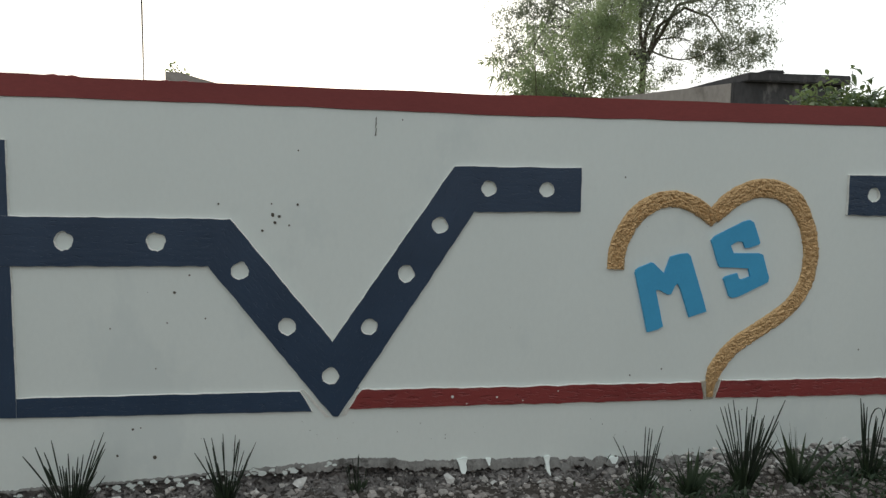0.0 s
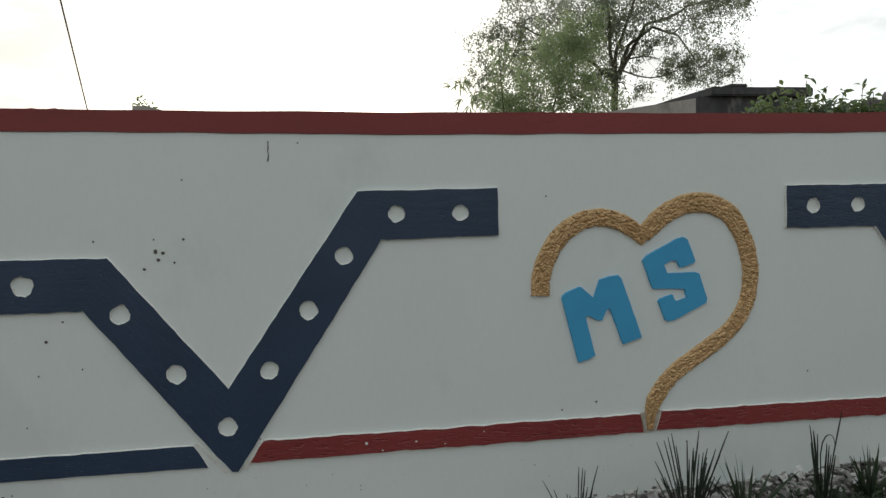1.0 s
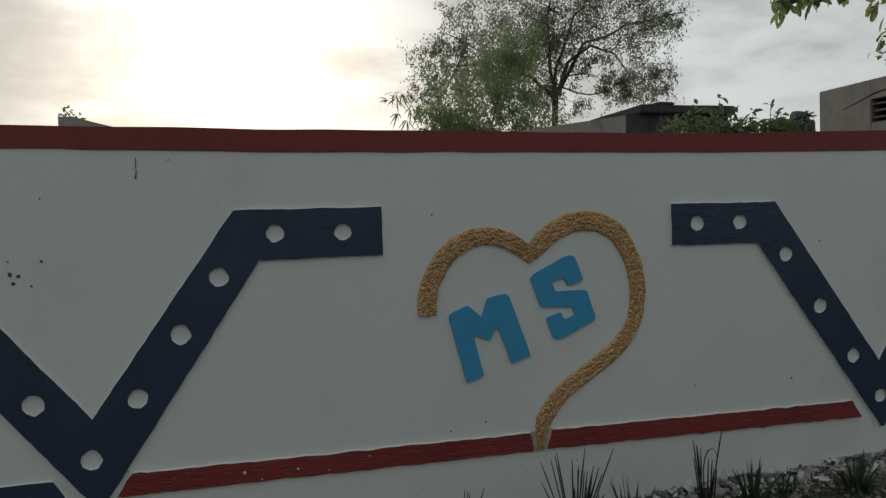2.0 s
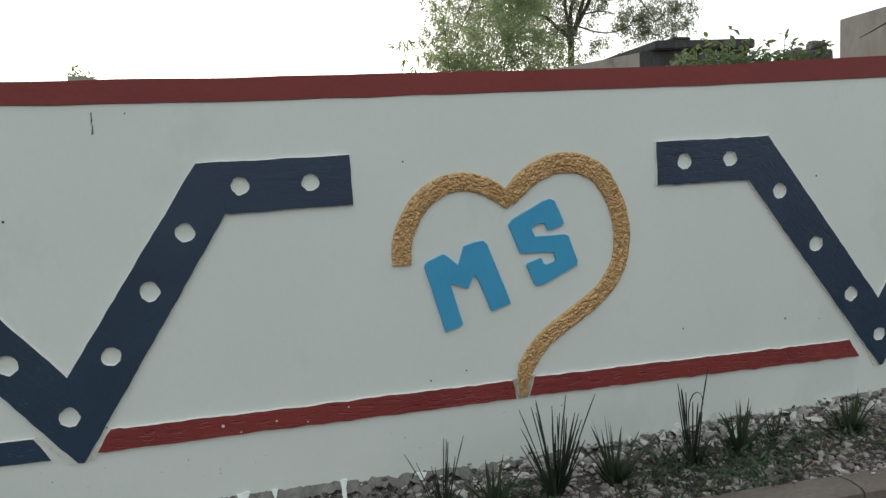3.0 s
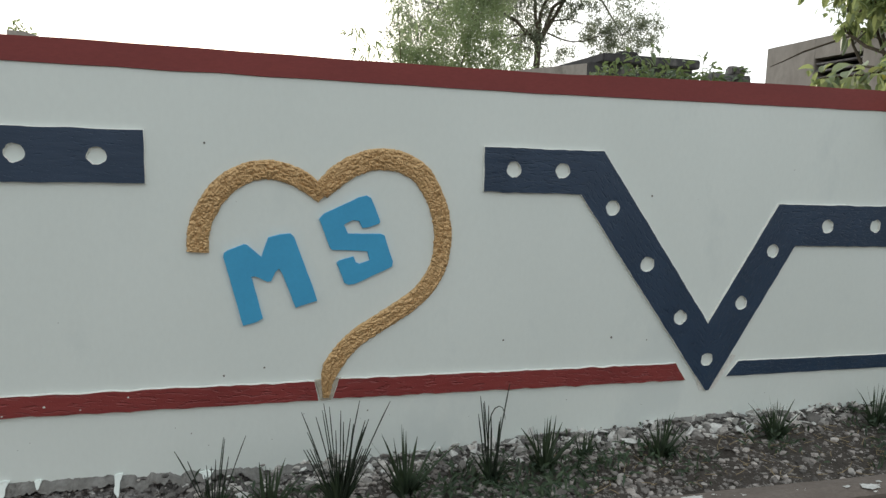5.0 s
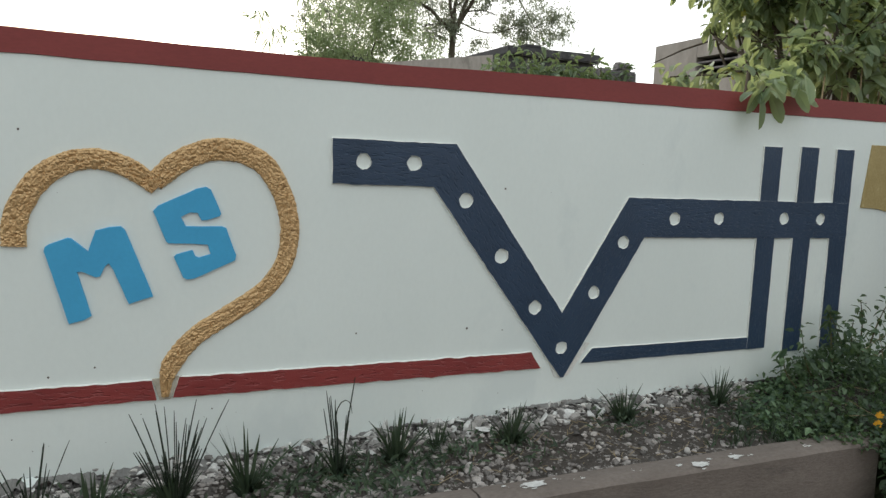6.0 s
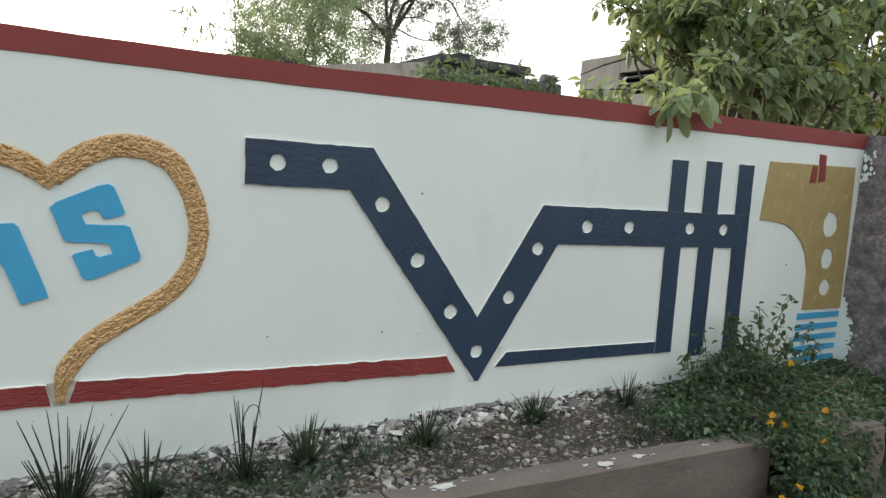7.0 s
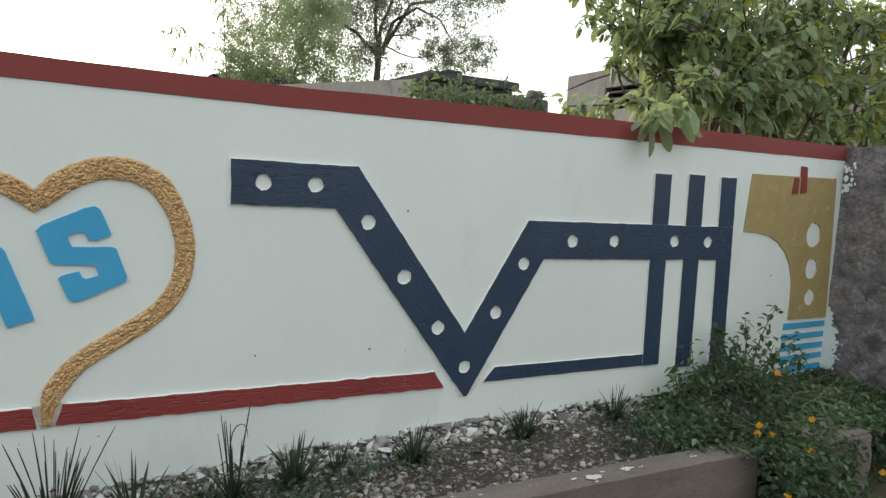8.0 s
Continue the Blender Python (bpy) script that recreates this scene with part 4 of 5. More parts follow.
def crown_tree(name, base, fork, leaders, lobes, n_leaf, size, mat, label, trunk_r, n_twig=420):
    """A trunk that forks into leaders, limbs to every lobe, twigs, and leaves gathered along the twigs."""
    tree = thing(name, base, label, "tree")
    (tv, tf), pts = limb(base, fork, trunk_r, trunk_r * 0.7, 0.02, 8, 9)
    part("trunk", (tv, tf), M_BARK, tree, "", "", True)
    nodes = []
    for line in leaders:
        line = [Vector(fork)] + [Vector(p) for p in line]
        fine = [a.lerp(b, t / 5) + Vector(rng.normal(0, 0.012, 3)) * (b - a).length for a, b in zip(line, line[1:]) for t in range(5)] + [line[-1]]
        rr = np.linspace(trunk_r * 0.5, trunk_r * 0.12, len(fine))
        part("leader", tube(fine, list(rr), 7), M_BARK, tree, "", "", True)
        nodes += fine
    twigs, total = [], sum(l[2] for l in lobes)
    spots, ways = [], []
    for c, r, weight in lobes:
        near = min(nodes, key=lambda q: (q - Vector(c)).length + (3 if q.z > c[2] + 0.3 * r[2] else 0))
        (lv, lf), lp = limb(near, c, trunk_r * 0.2, trunk_r * 0.08, 0.10, 8, 6)
        part("limb", (lv, lf), M_BARK, tree, "", "", True)
        ends = ball(max(8, int(weight / total * n_twig)), c, [1.18 * v for v in r], 0.15)
        per = int(n_leaf * weight / total / len(ends))
        for e in ends:
            s = lp[int(rng.integers(3, 9))]
            tw, tp = limb(s, e, trunk_r * 0.05, trunk_r * 0.012, 0.10, 4, 4)
            twigs.append(tw)
            reach = 0.15 * (r[0] + r[2])
            for _ in range(4):
                q = np.array(tp[int(rng.integers(3, 5))])
                m = q + rng.normal(0, reach, 3)
                tw2, _p = limb(q, m, trunk_r * 0.015, trunk_r * 0.008, 0.1, 2, 3)
                twigs.append(tw2)
                k = per // 4
                t = rng.random((k, 1))
                spots.append(q + (m - q) * (0.1 + 1.0 * t) + rng.normal(0, reach * 0.30, (k, 3)))
                w = rng.normal(0, 1, (k, 3))
                w[:, 2] -= 0.5
                ways.append(w)
    part("branchwork", merge(twigs), M_BARK, tree, "", "stuff")
    spots, ways = np.vstack(spots), np.vstack(ways)
    ln = size * (0.7 + 0.6 * rng.random(len(spots)))
    part("crown", small_leaves(spots, ways, ln, ln * 0.40), mat, tree, "", "stuff")
    return tree


YT = 45.0
LOBES = [
    (21.8, 17.5, 5.2, 3.0, 5),
    (25.1, 20.4, 5.6, 2.6, 5),
    (19.0, 19.2, 2.8, 2.0, 2),
    (29.8, 17.8, 3.3, 1.4, 1.5),
    (26.5, 15.3, 3.8, 2.0, 2),
    (28.6, 11.8, 2.6, 1.7, 2),
    (25.8, 11.1, 2.1, 1.4, 0.8),
    (19.0, 14.6, 3.0, 2.6, 2.4),
    (14.5, 14.8, 2.8, 2.0, 1.8),
    (12.4, 12.7, 2.1, 2.2, 1.6),
    (15.7, 11.9, 3.8, 2.2, 2.4),
    (11.7, 9.8, 1.9, 1.5, 1),
    (14.3, 9.2, 2.8, 1.2, 1.4),
    (19.0, 10.7, 2.8, 1.8, 1.4),
    (22.7, 10.0, 2.3, 1.2, 0.7),
    (32.3, 17.3, 1.4, 0.6, 0.4),
    (22.5, 12.9, 2.8, 1.6, 1.0),
    (24.6, 12.0, 2.0, 1.4, 0.7),
    (20.6, 14.8, 2.6, 1.7, 1.0),
]
crown_tree("broadleaf_tree", (21.9, YT, -0.57), (21.5, YT, 10.4),
           [[(21.2, YT, 12.5), (21.0, YT, 16.0), (21.6, YT, 20.0)], [(21.8, YT + 0.5, 13.0), (23.6, YT + 0.6, 17.0), (26.0, YT, 20.5)], [(19.5, YT, 12.0), (16.5, YT - 0.5, 13.2), (13.0, YT, 15.0)],
            [(22.6, YT, 13.2), (24.6, YT, 14.6), (26.8, YT, 14.0), (28.6, YT, 11.6)], [(24.5, YT + 1, 15.0), (29.0, YT + 1, 16.8), (33.0, YT, 17.6)]],
           [((x, YT + rng.uniform(-2, 2), z), (rx, 0.7 * rx, rz), w) for x, z, rx, rz, w in LOBES],
           58000, 0.22, M_TREE, "tall broadleaf tree with an open dark green crown beyond the wall", 0.34)
crown_tree("feathery_tree", (8.4, 22, -0.57), (8.4, 22, 3.6), [[(8.2, 22, 5.0), (8.8, 22, 7.0), (9.4, 22, 8.6)], [(7.6, 22, 4.6), (6.6, 22, 5.4)]],
           [((7.0, 22, 5.6), (1.4, 1.1, 1.1), 2.2), ((8.7, 22, 6.6), (1.5, 1.1, 1.5), 3.4), ((9.5, 22, 5.2), (1.0, 1.0, 1.2), 2), ((6.2, 22, 4.9), (0.9, 0.9, 0.7), 1.0), ((9.5, 22, 8.0), (0.9, 0.7, 1.0), 1.2)],
           17000, 0.13, M_LIGHT, "slender tree with soft pale green foliage", 0.07, 200)


def house_tree():
    """A small tree beside the house, its crown above the roof."""
    tree = thing("small_tree", (7.95, 3.2, -0.56), "small leafy tree beside the concrete house", "tree")
    part("trunk", limb((7.95, 3.2, -0.56), (8.05, 3.7, 3.1), 0.06, 0.04, 0.02, 8, 8)[0], M_BARK, tree, "", "", True)
    stems, b, w = [], [], []
    for c, r, n in (((8.2, 4.4, 3.48), (0.40, 0.5, 0.22), 20), ((8.9, 4.5, 3.85), (0.8, 0.7, 0.4), 40), ((9.8, 4.4, 4.2), (1.0, 0.8, 0.5), 50), ((9.1, 4.2, 4.5), (0.7, 0.7, 0.4), 30)):
        bough, line = limb((8.05, 3.7, 3.1), c, 0.03, 0.012, 0.06, 7, 6)
        part("bough", bough, M_BARK, tree, "", "", True)
        for e in ball(n, c, r, 0.15):
            tw, tp = limb(line[int(rng.integers(3, 8))], e, 0.008, 0.003, 0.10, 4, 4)
            stems.append(tw)
            for _ in range(13):
                b.append(np.array(tp[int(rng.integers(2, 5))]) + rng.normal(0, 0.06, 3))
                w.append(rng.normal(0, 0.8, 3) + np.array((-0.1, -0.1, -0.2)))
    part("branchwork", merge(stems), M_BARK, tree, "", "stuff")
    ln = 0.13 * (0.5 + 0.6 * rng.random(len(b)))
    part("foliage", leaves(np.array(b), np.array(w), ln, ln * 0.48, 0.35, 0.2), M_BUSH, tree, "", "stuff")


house_tree()


def sprig(base, top, n, size, label):
    """A thin stalk with drooping fans of narrow leaves."""
    plant = thing("stalk_plant", base, label, "plant", "stalk plants beyond the wall")
    st, pts = limb(base, top, 0.03, 0.008, 0.01, 8, 5)
    part("stalk", st, M_STEM, plant, "", "", True)
    b, w = [], []
    for k in range(n):
        t = 0.86 + 0.14 * rng.random() ** 0.6
        p = np.array(Vector(base).lerp(Vector(top), t)) + rng.normal(0, 0.20, 3) * np.array((1.3, 1, 0.8))
        for _ in range(7):
            b.append(p)
            w.append(rng.normal(0, 1, 3) - np.array((0, 0, 0.4)))
    b = np.array(b)
    part("leaves", leaves(b, np.array(w), size * (0.7 + 0.5 * rng.random(len(b))), size * 0.14, 0.4), M_LIGHT, plant, "", "stuff")


rooftop = thing("rooftop_weed", (-7.8, 26.0, 5.6), "sparse weed growing on the concrete parapet", "weed")
wb = np.vstack([ball(30, (-7.95, 26.0, 5.86), (0.28, 0.2, 0.22)), ball(14, (-7.6, 26.0, 5.70), (0.3, 0.2, 0.10))])
part("stem", tube([(-7.75, 26.0, 5.5), (-7.85, 26.0, 5.75), (-8.05, 26.0, 6.05)], [0.02, 0.015, 0.008], 5), M_STEM, rooftop)
part("leaves", leaves(wb, rng.normal(0, 1, (len(wb), 3)), 0.2, 0.09), M_LIGHT, rooftop, "", "stuff")
sprig((6.2, 16.0, -0.57), (3.35, 16.0, 4.95), 10, 0.36, "thin leaning stalk with drooping narrow leaves beyond the wall")
sprig((4.9, 16.0, -0.57), (4.4, 16.0, 5.9), 16, 0.30, "thin upright stalk with sparse narrow leaves")

# leafy bush between the wall and the buildings
vine = thing("leafy_bush", (5.3, 4.5, -0.56), "leafy green bush with upright shoots before the blackened building", "bush")
vb, vw = [], []
for k in range(120):
    u = rng.random()
    x = 4.4 + 2.1 * u
    top = 2.46 + 0.10 * noise.noise(Vector((x * 3.2, 3, 1)))
    c = np.array((x, 4.3 + 0.5 * rng.random(), 1.95 + (top - 1.95) * rng.random() ** 0.7))
    vb.append(c + rng.normal(0, 0.055, (9, 3)))
    vw.append(rng.normal(0, 1, (9, 3)) + np.array((0, -0.3, 0.1)))
for x, y, z in ((5.26, 4.59, 2.74), (4.97, 4.6, 2.66), (5.12, 4.55, 2.62), (5.8, 4.3, 2.60), (5.62, 4.4, 2.56), (6.0, 4.35, 2.56), (4.7, 4.5, 2.54), (5.42, 4.5, 2.58)):
    stem, line = limb((x - 0.1, y, -0.56), (x, y, z), 0.014, 0.004, 0.01, 12, 5)
    part("stem", stem, M_STEM, vine)
    for p in line[-2:]:
        vb.append(np.array(p) + rng.normal(0, 0.022, (5, 3)))
        vw.append(rng.normal(0, 1, (5, 3)) + np.array((0, 0, 0.25)))
vb, vw = np.vstack(vb), np.vstack(vw)
part("foliage", leaves(vb, vw, 0.09 + 0.07 * rng.random(len(vb)), 0.055, 0.3), M_VINE, vine, "", "stuff")


# broad-leaved shrub leaning over the wall
def shrub():
    bush = thing("shrub", (5.6, 0.9, -0.56), "large broad-leaved green shrub leaning over the red coping", "shrub")
    tips = []
    lobes = [((5.45, 0.85, 2.4), (0.78, 0.55, 0.5), 62), ((6.0, 1.1, 2.6), (1.0, 0.8, 0.85), 66), ((5.8, 1.6, 3.1), (1.1, 0.9, 0.7), 44), ((6.6, 0.8, 2.25), (0.9, 0.6, 0.45), 56),
             ((5.3, 1.2, 2.9), (0.7, 0.7, 0.45), 44), ((7.6, 1.0, 2.6), (1.0, 0.9, 0.9), 60), ((6.5, 1.6, 3.2), (1.3, 0.9, 0.6), 40), ((6.6, 0.9, 2.8), (0.9, 0.5, 0.5), 50), ((5.5, 0.5, 2.1), (0.75, 0.25, 0.2), 26),
             ((8.3, 1.3, 3.0), (0.9, 0.6, 0.55), 48), ((7.5, 1.4, 3.35), (1.0, 0.7, 0.4), 36), ((8.0, 0.9, 2.25), (0.9, 0.5, 0.3), 40)]
    stems = []
    nodes = []
    for c, r, n in lobes:
        root = (max(5.0, c[0] - 1.4) + 1.1 * rng.random(), 0.55 + 0.5 * rng.random(), -0.56)
        st, sp = limb(root, c, 0.04, 0.02, 0.06, 8, 7)
        part("stem", st, M_BARK, bush, "", "", True)
        nodes += sp[4:]
        for k in range(4):
            tip = Vector(ball(1, c, [0.6 * v for v in r])[0])
            bt, bp = limb(sp[6], tip, 0.016, 0.008, 0.12, 5, 5)
            stems.append(bt)
            nodes += bp[1:]
    for c, r, n in lobes:
        for e in ball(n, c, r, 0.15):
            q = min(nodes, key=lambda p: (p - Vector(e)).length + (0.3 if p.z > e[2] + 0.05 else 0))
            tw, tp = limb(q, e, 0.008, 0.003, 0.12, 4, 4)
            stems.append(tw)
            tips.append((np.array(e), np.array(tp[-1] - tp[-3])))
            tips.append((np.array(tp[2]), np.array(tp[-1] - tp[-3])))
    # the low boughs that hang over the coping
    for path in ([(4.95, 0.6, 1.75), (4.6, 0.35, 1.9), (4.2, 0.08, 1.83), (3.95, -0.08, 1.72)], [(4.95, 0.7, 1.8), (4.5, 0.5, 1.95), (4.0, 0.35, 1.86), (3.55, 0.25, 1.80)], [(4.9, 0.6, 1.8), (4.5, 0.2, 1.9), (4.25, -0.06, 1.78)],
                 [(5.5, 1.2, 2.9), (4.9, 1.2, 3.06), (4.3, 1.05, 3.05), (3.9, 0.95, 2.95), (3.55, 0.88, 2.87), (3.25, 0.8, 2.77), (2.95, 0.72, 2.68), (2.7, 0.7, 2.60)]):
        pts = [Vector((*p,)) for p in path]
        stems.append(tube(pts, list(np.linspace(0.015, 0.004, len(pts))), 5))
        for a, b in zip(pts, pts[1:]):
            for t in (0.35, 0.7, 1.0):
                tips.append((np.array(a.lerp(b, t)), np.array((b - a) * 0.5) + np.array((0, -0.05, -0.05))))
    part("branchwork", merge(stems), M_BARK, bush, "", "stuff")
    b, w = [], []
    for p, d in tips:
        d = d / max(np.linalg.norm(d), 1e-6)
        for k in range(8 if p[0] > 3.6 else 15):
            b.append(p - d * 0.05 * rng.random() + rng.normal(0, 0.03, 3))
            w.append(d * 0.4 + rng.normal(0, 0.75, 3) + np.array((0, -0.15, -0.25)))
    b, w = np.array(b), np.array(w)
    ln = 0.126 * (0.45 + 0.65 * rng.random(len(b))) * np.where(b[:, 0] < 3.6, 0.8, np.where(b[:, 2] < 2.0, 1.2, 1.0))
    old = (rng.random(len(b)) < 0.012) | ((b[:, 0] > 7.6) & (rng.random(len(b)) < 0.25))
    part("foliage", leaves(b[~old], w[~old], ln[~old], ln[~old] * 0.52, 0.40, 0.20, rounded=True), M_BUSH, bush, "", "stuff")
    part("old_foliage", leaves(b[old], w[old], ln[old], ln[old] * 0.52, 0.45, 0.20, rounded=True), M_YELLOWING, bush, "yellowing leaves", "stuff")
    # bare pale shoots standing behind the coping
    for x, y, dx, h in ((5.30, 0.42, 0.03, 0.36), (5.36, 0.45, -0.04, 0.42), (5.42, 0.40, 0.02, 0.34), (5.72, 0.45, 0.03, 0.50), (5.05, 0.40, 0.01, 0.24), (6.05, 0.5, 0.10, 0.45)):
        part("bare_shoot", limb((x, y, -0.56), (x + dx, y, 1.70 + h), 0.009, 0.006, 0.01, 7, 6)[0], M_DRY, bush, "pale dry shoot", "", True)
    part("bare_branch", tube([(6.9, 2.2, 2.3), (6.75, 2.9, 2.78), (6.45, 3.4, 2.62), (6.2, 3.42, 2.50), (6.0, 3.4, 2.42)], [0.016, 0.014, 0.011, 0.008, 0.004], 6), M_BARK, bush, "thin bare branch", "", True)
    part("trunk", limb((6.3, 0.75, -0.56), (6.75, 0.9, 2.9), 0.075, 0.045, 0.03, 8, 9)[0], M_BARK, bush, "dark leaning trunk", "", True)


shrub()


# ---- plants in the bed ----
def blades(n, base, height, spread, width, curve, seed):
    g = np.random.default_rng(seed)
    v, f = [], []
    for k in range(n):
        a = 2 * math.pi * g.random()
        lean = spread * g.random() ** 0.7
        h = height * (0.55 + 0.45 * g.random())
        d = np.array((math.cos(a), math.sin(a) * 0.6, 0))
        s = np.array((-math.sin(a + 0.7), math.cos(a + 0.7), 0)) * width * (0.7 + 0.5 * g.random())
        p0 = np.array(base) + d * 0.03 * g.random()
        o = len(v)
        for i in range(6):
            t = i / 5
            c = p0 + d * h * lean * (t + curve * t * t) + np.array((0, 0, h * (t - curve * lean * 0.8 * t * t)))
            wd = s * (1 - t ** 3.5) * 0.5 + s * 0.05
            v += [c - wd, c + wd]
        for i in range(5):
            q = o + i * 2
            f.append((q, q + 1, q + 3, q + 2))
    return v, f


def rods(base, height, spread, width, bow, g):
    """One stiff round reed stem, slightly bowed, tapering only near the tip."""
    a = 2 * math.pi * g.random()
    lean = spread * g.random() ** 0.6
    h = height * (0.5 + 0.5 * g.random())
    d = Vector((math.cos(a), math.sin(a) * 0.6, 0))
    p0 = Vector(base) + d * 0.035 * g.random()
    pts = [p0 + d * h * lean * (t + bow * t * t) + Vector((0, 0, h * t * (1 - 0.12 * lean * t))) for t in (0, 0.3, 0.6, 0.85, 1.0)]
    return tube(pts, [width * 0.38, width * 0.42, width * 0.44, width * 0.46, width * 0.24], 4)


def tuft(x, y, n, height, spread, width, curve, mat, label, seed, weeds=0):
    z = bed_z(x, y) - 0.01
    t = thing("grass_tuft", (x, y, z), label, "grass tuft", "grass tufts along the wall")
    for k in range(n):
        if mat is M_REED:
            part("blade", rods((x, y, z), height, spread, width, 0.15, np.random.default_rng(seed * 100 + k)), mat, t)
        else:
            part("blade", blades(1, (x, y, z), height, spread, width, curve, seed * 100 + k), mat, t)
    part("undergrowth", blades(n * 3, (x, y, z), height * 0.42, max(spread, 0.4) * 1.2, max(width, 0.008), max(curve, 0.3), seed + 50), M_GRASS, t, "", "stuff")
    return t


reed, grass = "tuft of thin stiff dark reed blades against the white wall", "tuft of broad arching green grass blades in rubble"
tuft(-2.30, -0.13, 36, 0.36, 0.50, 0.0065, 0.1, M_REED, reed, 1)
tuft(-1.66, -0.12, 22, 0.33, 0.45, 0.0065, 0.1, M_REED, reed, 2)
tuft(-1.08, -0.10, 9, 0.20, 0.25, 0.006, 0.2, M_REED, "few thin dry reed blades in rubble", 3)
tuft(0.25, -0.25, 16, 0.32, 0.42, 0.006, 0.1, M_REED, reed, 4)
tuft(0.46, -0.30, 20, 0.27, 0.55, 0.013, 0.4, M_GRASS, grass, 5)
tuft(0.745, -0.29, 40, 0.45, 0.42, 0.0065, 0.08, M_REED, "large tuft of thin stiff dark reed blades", 6)
tuft(1.03, -0.28, 22, 0.33, 0.55, 0.014, 0.35, M_GRASS, grass, 7)
tuft(1.425, -0.27, 12, 0.50, 0.20, 0.0065, 0.1, M_REED, "tall sparse reed stems with one bent over", 8)
bent = [t for t in scene.objects if t.name.startswith("grass_tuft")][-1]
bz = bed_z(1.425, -0.27)
part("bent_blade", tube([(1.42, -0.27, bz), (1.405, -0.28, bz + 0.16), (1.402, -0.28, bz + 0.27), (1.412, -0.28, bz + 0.325), (1.428, -0.28, bz + 0.352), (1.447, -0.28, bz + 0.36), (1.463, -0.28, bz + 0.352), (1.473, -0.28, bz + 0.33), (1.478, -0.28, bz + 0.295)], [0.0026] * 5 + [0.002] * 3 + [0.001], 4), M_REED, bent, "reed stem bent over at the top")
tuft(1.70, -0.24, 24, 0.29, 0.55, 0.013, 0.4, M_GRASS, grass, 9)
tuft(1.93, -0.18, 10, 0.20, 0.3, 0.008, 0.3, M_GRASS, "small thin green grass tuft", 10)
tuft(2.31, -0.25, 30, 0.24, 0.6, 0.010, 0.4, M_GRASS, grass, 11)
tuft(3.03, -0.21, 30, 0.25, 0.55, 0.010, 0.4, M_GRASS, grass, 12)
tuft(3.75, -0.17, 26, 0.27, 0.5, 0.010, 0.35, M_GRASS, grass, 13)

# low weeds between the tufts
wp = []
for x, y, r, n in ((0.5, -0.33, 0.14, 130), (0.62, -0.36, 0.12, 90), (1.2, -0.36, 0.16, 180), (1.45, -0.33, 0.16, 200), (1.72, -0.30, 0.14, 140), (1.95, -0.27, 0.12, 130), (1.62, -0.42, 0.12, 80), (2.3, -0.30, 0.14, 130), (3.0, -0.26, 0.12, 80), (3.75, -0.25, 0.16, 160), (3.6, -0.52, 0.12, 90), (0.2, -0.3, 0.12, 80)):
    q = np.array((x, y)) + rng.normal(0, r * 0.80, (int(n * 1.15), 2))
    q = q[(q[:, 1] < 0.0) & (q[:, 1] > -0.56)]
    wp += [(a, b, bed_z(a, b) + 0.012 + 0.04 * rng.random()) for a, b in q]
wp = np.array(wp)
solo("low_weeds", leaves(wp, rng.normal(0, 1, (len(wp), 3)) + np.array((0, 0, 0.7)), 0.035 + 0.045 * rng.random(len(wp)), 0.013, 0.3), M_LOW, (1.4, -0.3, -0.15), "patches of low dark green weeds between the stones", "weeds", kind="stuff")


# flowering weeds spilling over the kerb
def mound(x, y):
    """Height of the weed cushion over the plan."""
    h = -0.12 + 0.30 * math.exp(-((x - 4.72) / 0.36) ** 2 - ((y + 0.22) / 0.25) ** 2) + 0.06 * math.exp(-((x - 5.3) / 0.6) ** 2 - ((y + 0.4) / 0.35) ** 2)
    h += 0.06 * math.exp(-((x - 4.5) / 0.5) ** 2 - ((y + 0.6) / 0.3) ** 2)
    return h + 0.03 * noise.noise(Vector((x * 5, y * 5, 1)))


lantana = thing("lantana_bush", (4.9, -0.5, -0.14), "sprawling dark green lantana with small orange yellow flowers over the kerb", "shrub")
lp, lw = [], []
while len(lp) < 9400:
    x, y = 3.75 + 2.45 * rng.random(), -0.9 + 0.9 * rng.random()
    edge = 4.30 - 0.58 * min(1.0, -y / 0.4) + 0.40 * max(0.0, -y - 0.55) / 0.25
    if x < edge and rng.random() > math.exp(-((edge - x) / 0.10) ** 2):
        continue
    top = mound(x, y)
    z = top - abs(rng.normal(0, 0.07)) + (0.10 * rng.random() if rng.random() < 0.22 else 0)
    if z < bed_z(x, y) - 0.02:
        z = bed_z(x, y) + 0.03 * rng.random()
    lp.append((x, y, z))
    lw.append(rng.normal(0, 0.7, 3) + np.array((0, -0.45, 0.35)))
while len(lp) < 12200:
    x = 4.12 + 0.74 * rng.random() ** 0.9
    z = -0.54 + 0.46 * rng.random()
    y = -0.88 - 0.20 * rng.random() ** 2 - 0.26 * (-0.1 - z) * (1 + 0.5 * noise.noise(Vector((x * 4, z * 4, 0))))
    lp.append((x, y, z))
    lw.append(rng.normal(0, 1.0, 3) + np.array((0, -0.5, 0.15)))
while len(lp) < 13400:
    x, y = 5.28 + 0.9 * rng.random(), -1.15 + 0.5 * rng.random()
    lp.append((x, y, -0.5 + 0.3 * rng.random()))
    lw.append(rng.normal(0, 0.7, 3) + np.array((0, -0.45, 0.35)))
lp, lw = np.array(lp), np.array(lw)
ll = 0.018 + 0.036 * rng.random(len(lp))
part("foliage", leaves(lp, lw, ll, ll * 0.62, 0.3), M_WEED, lantana, "", "stuff")
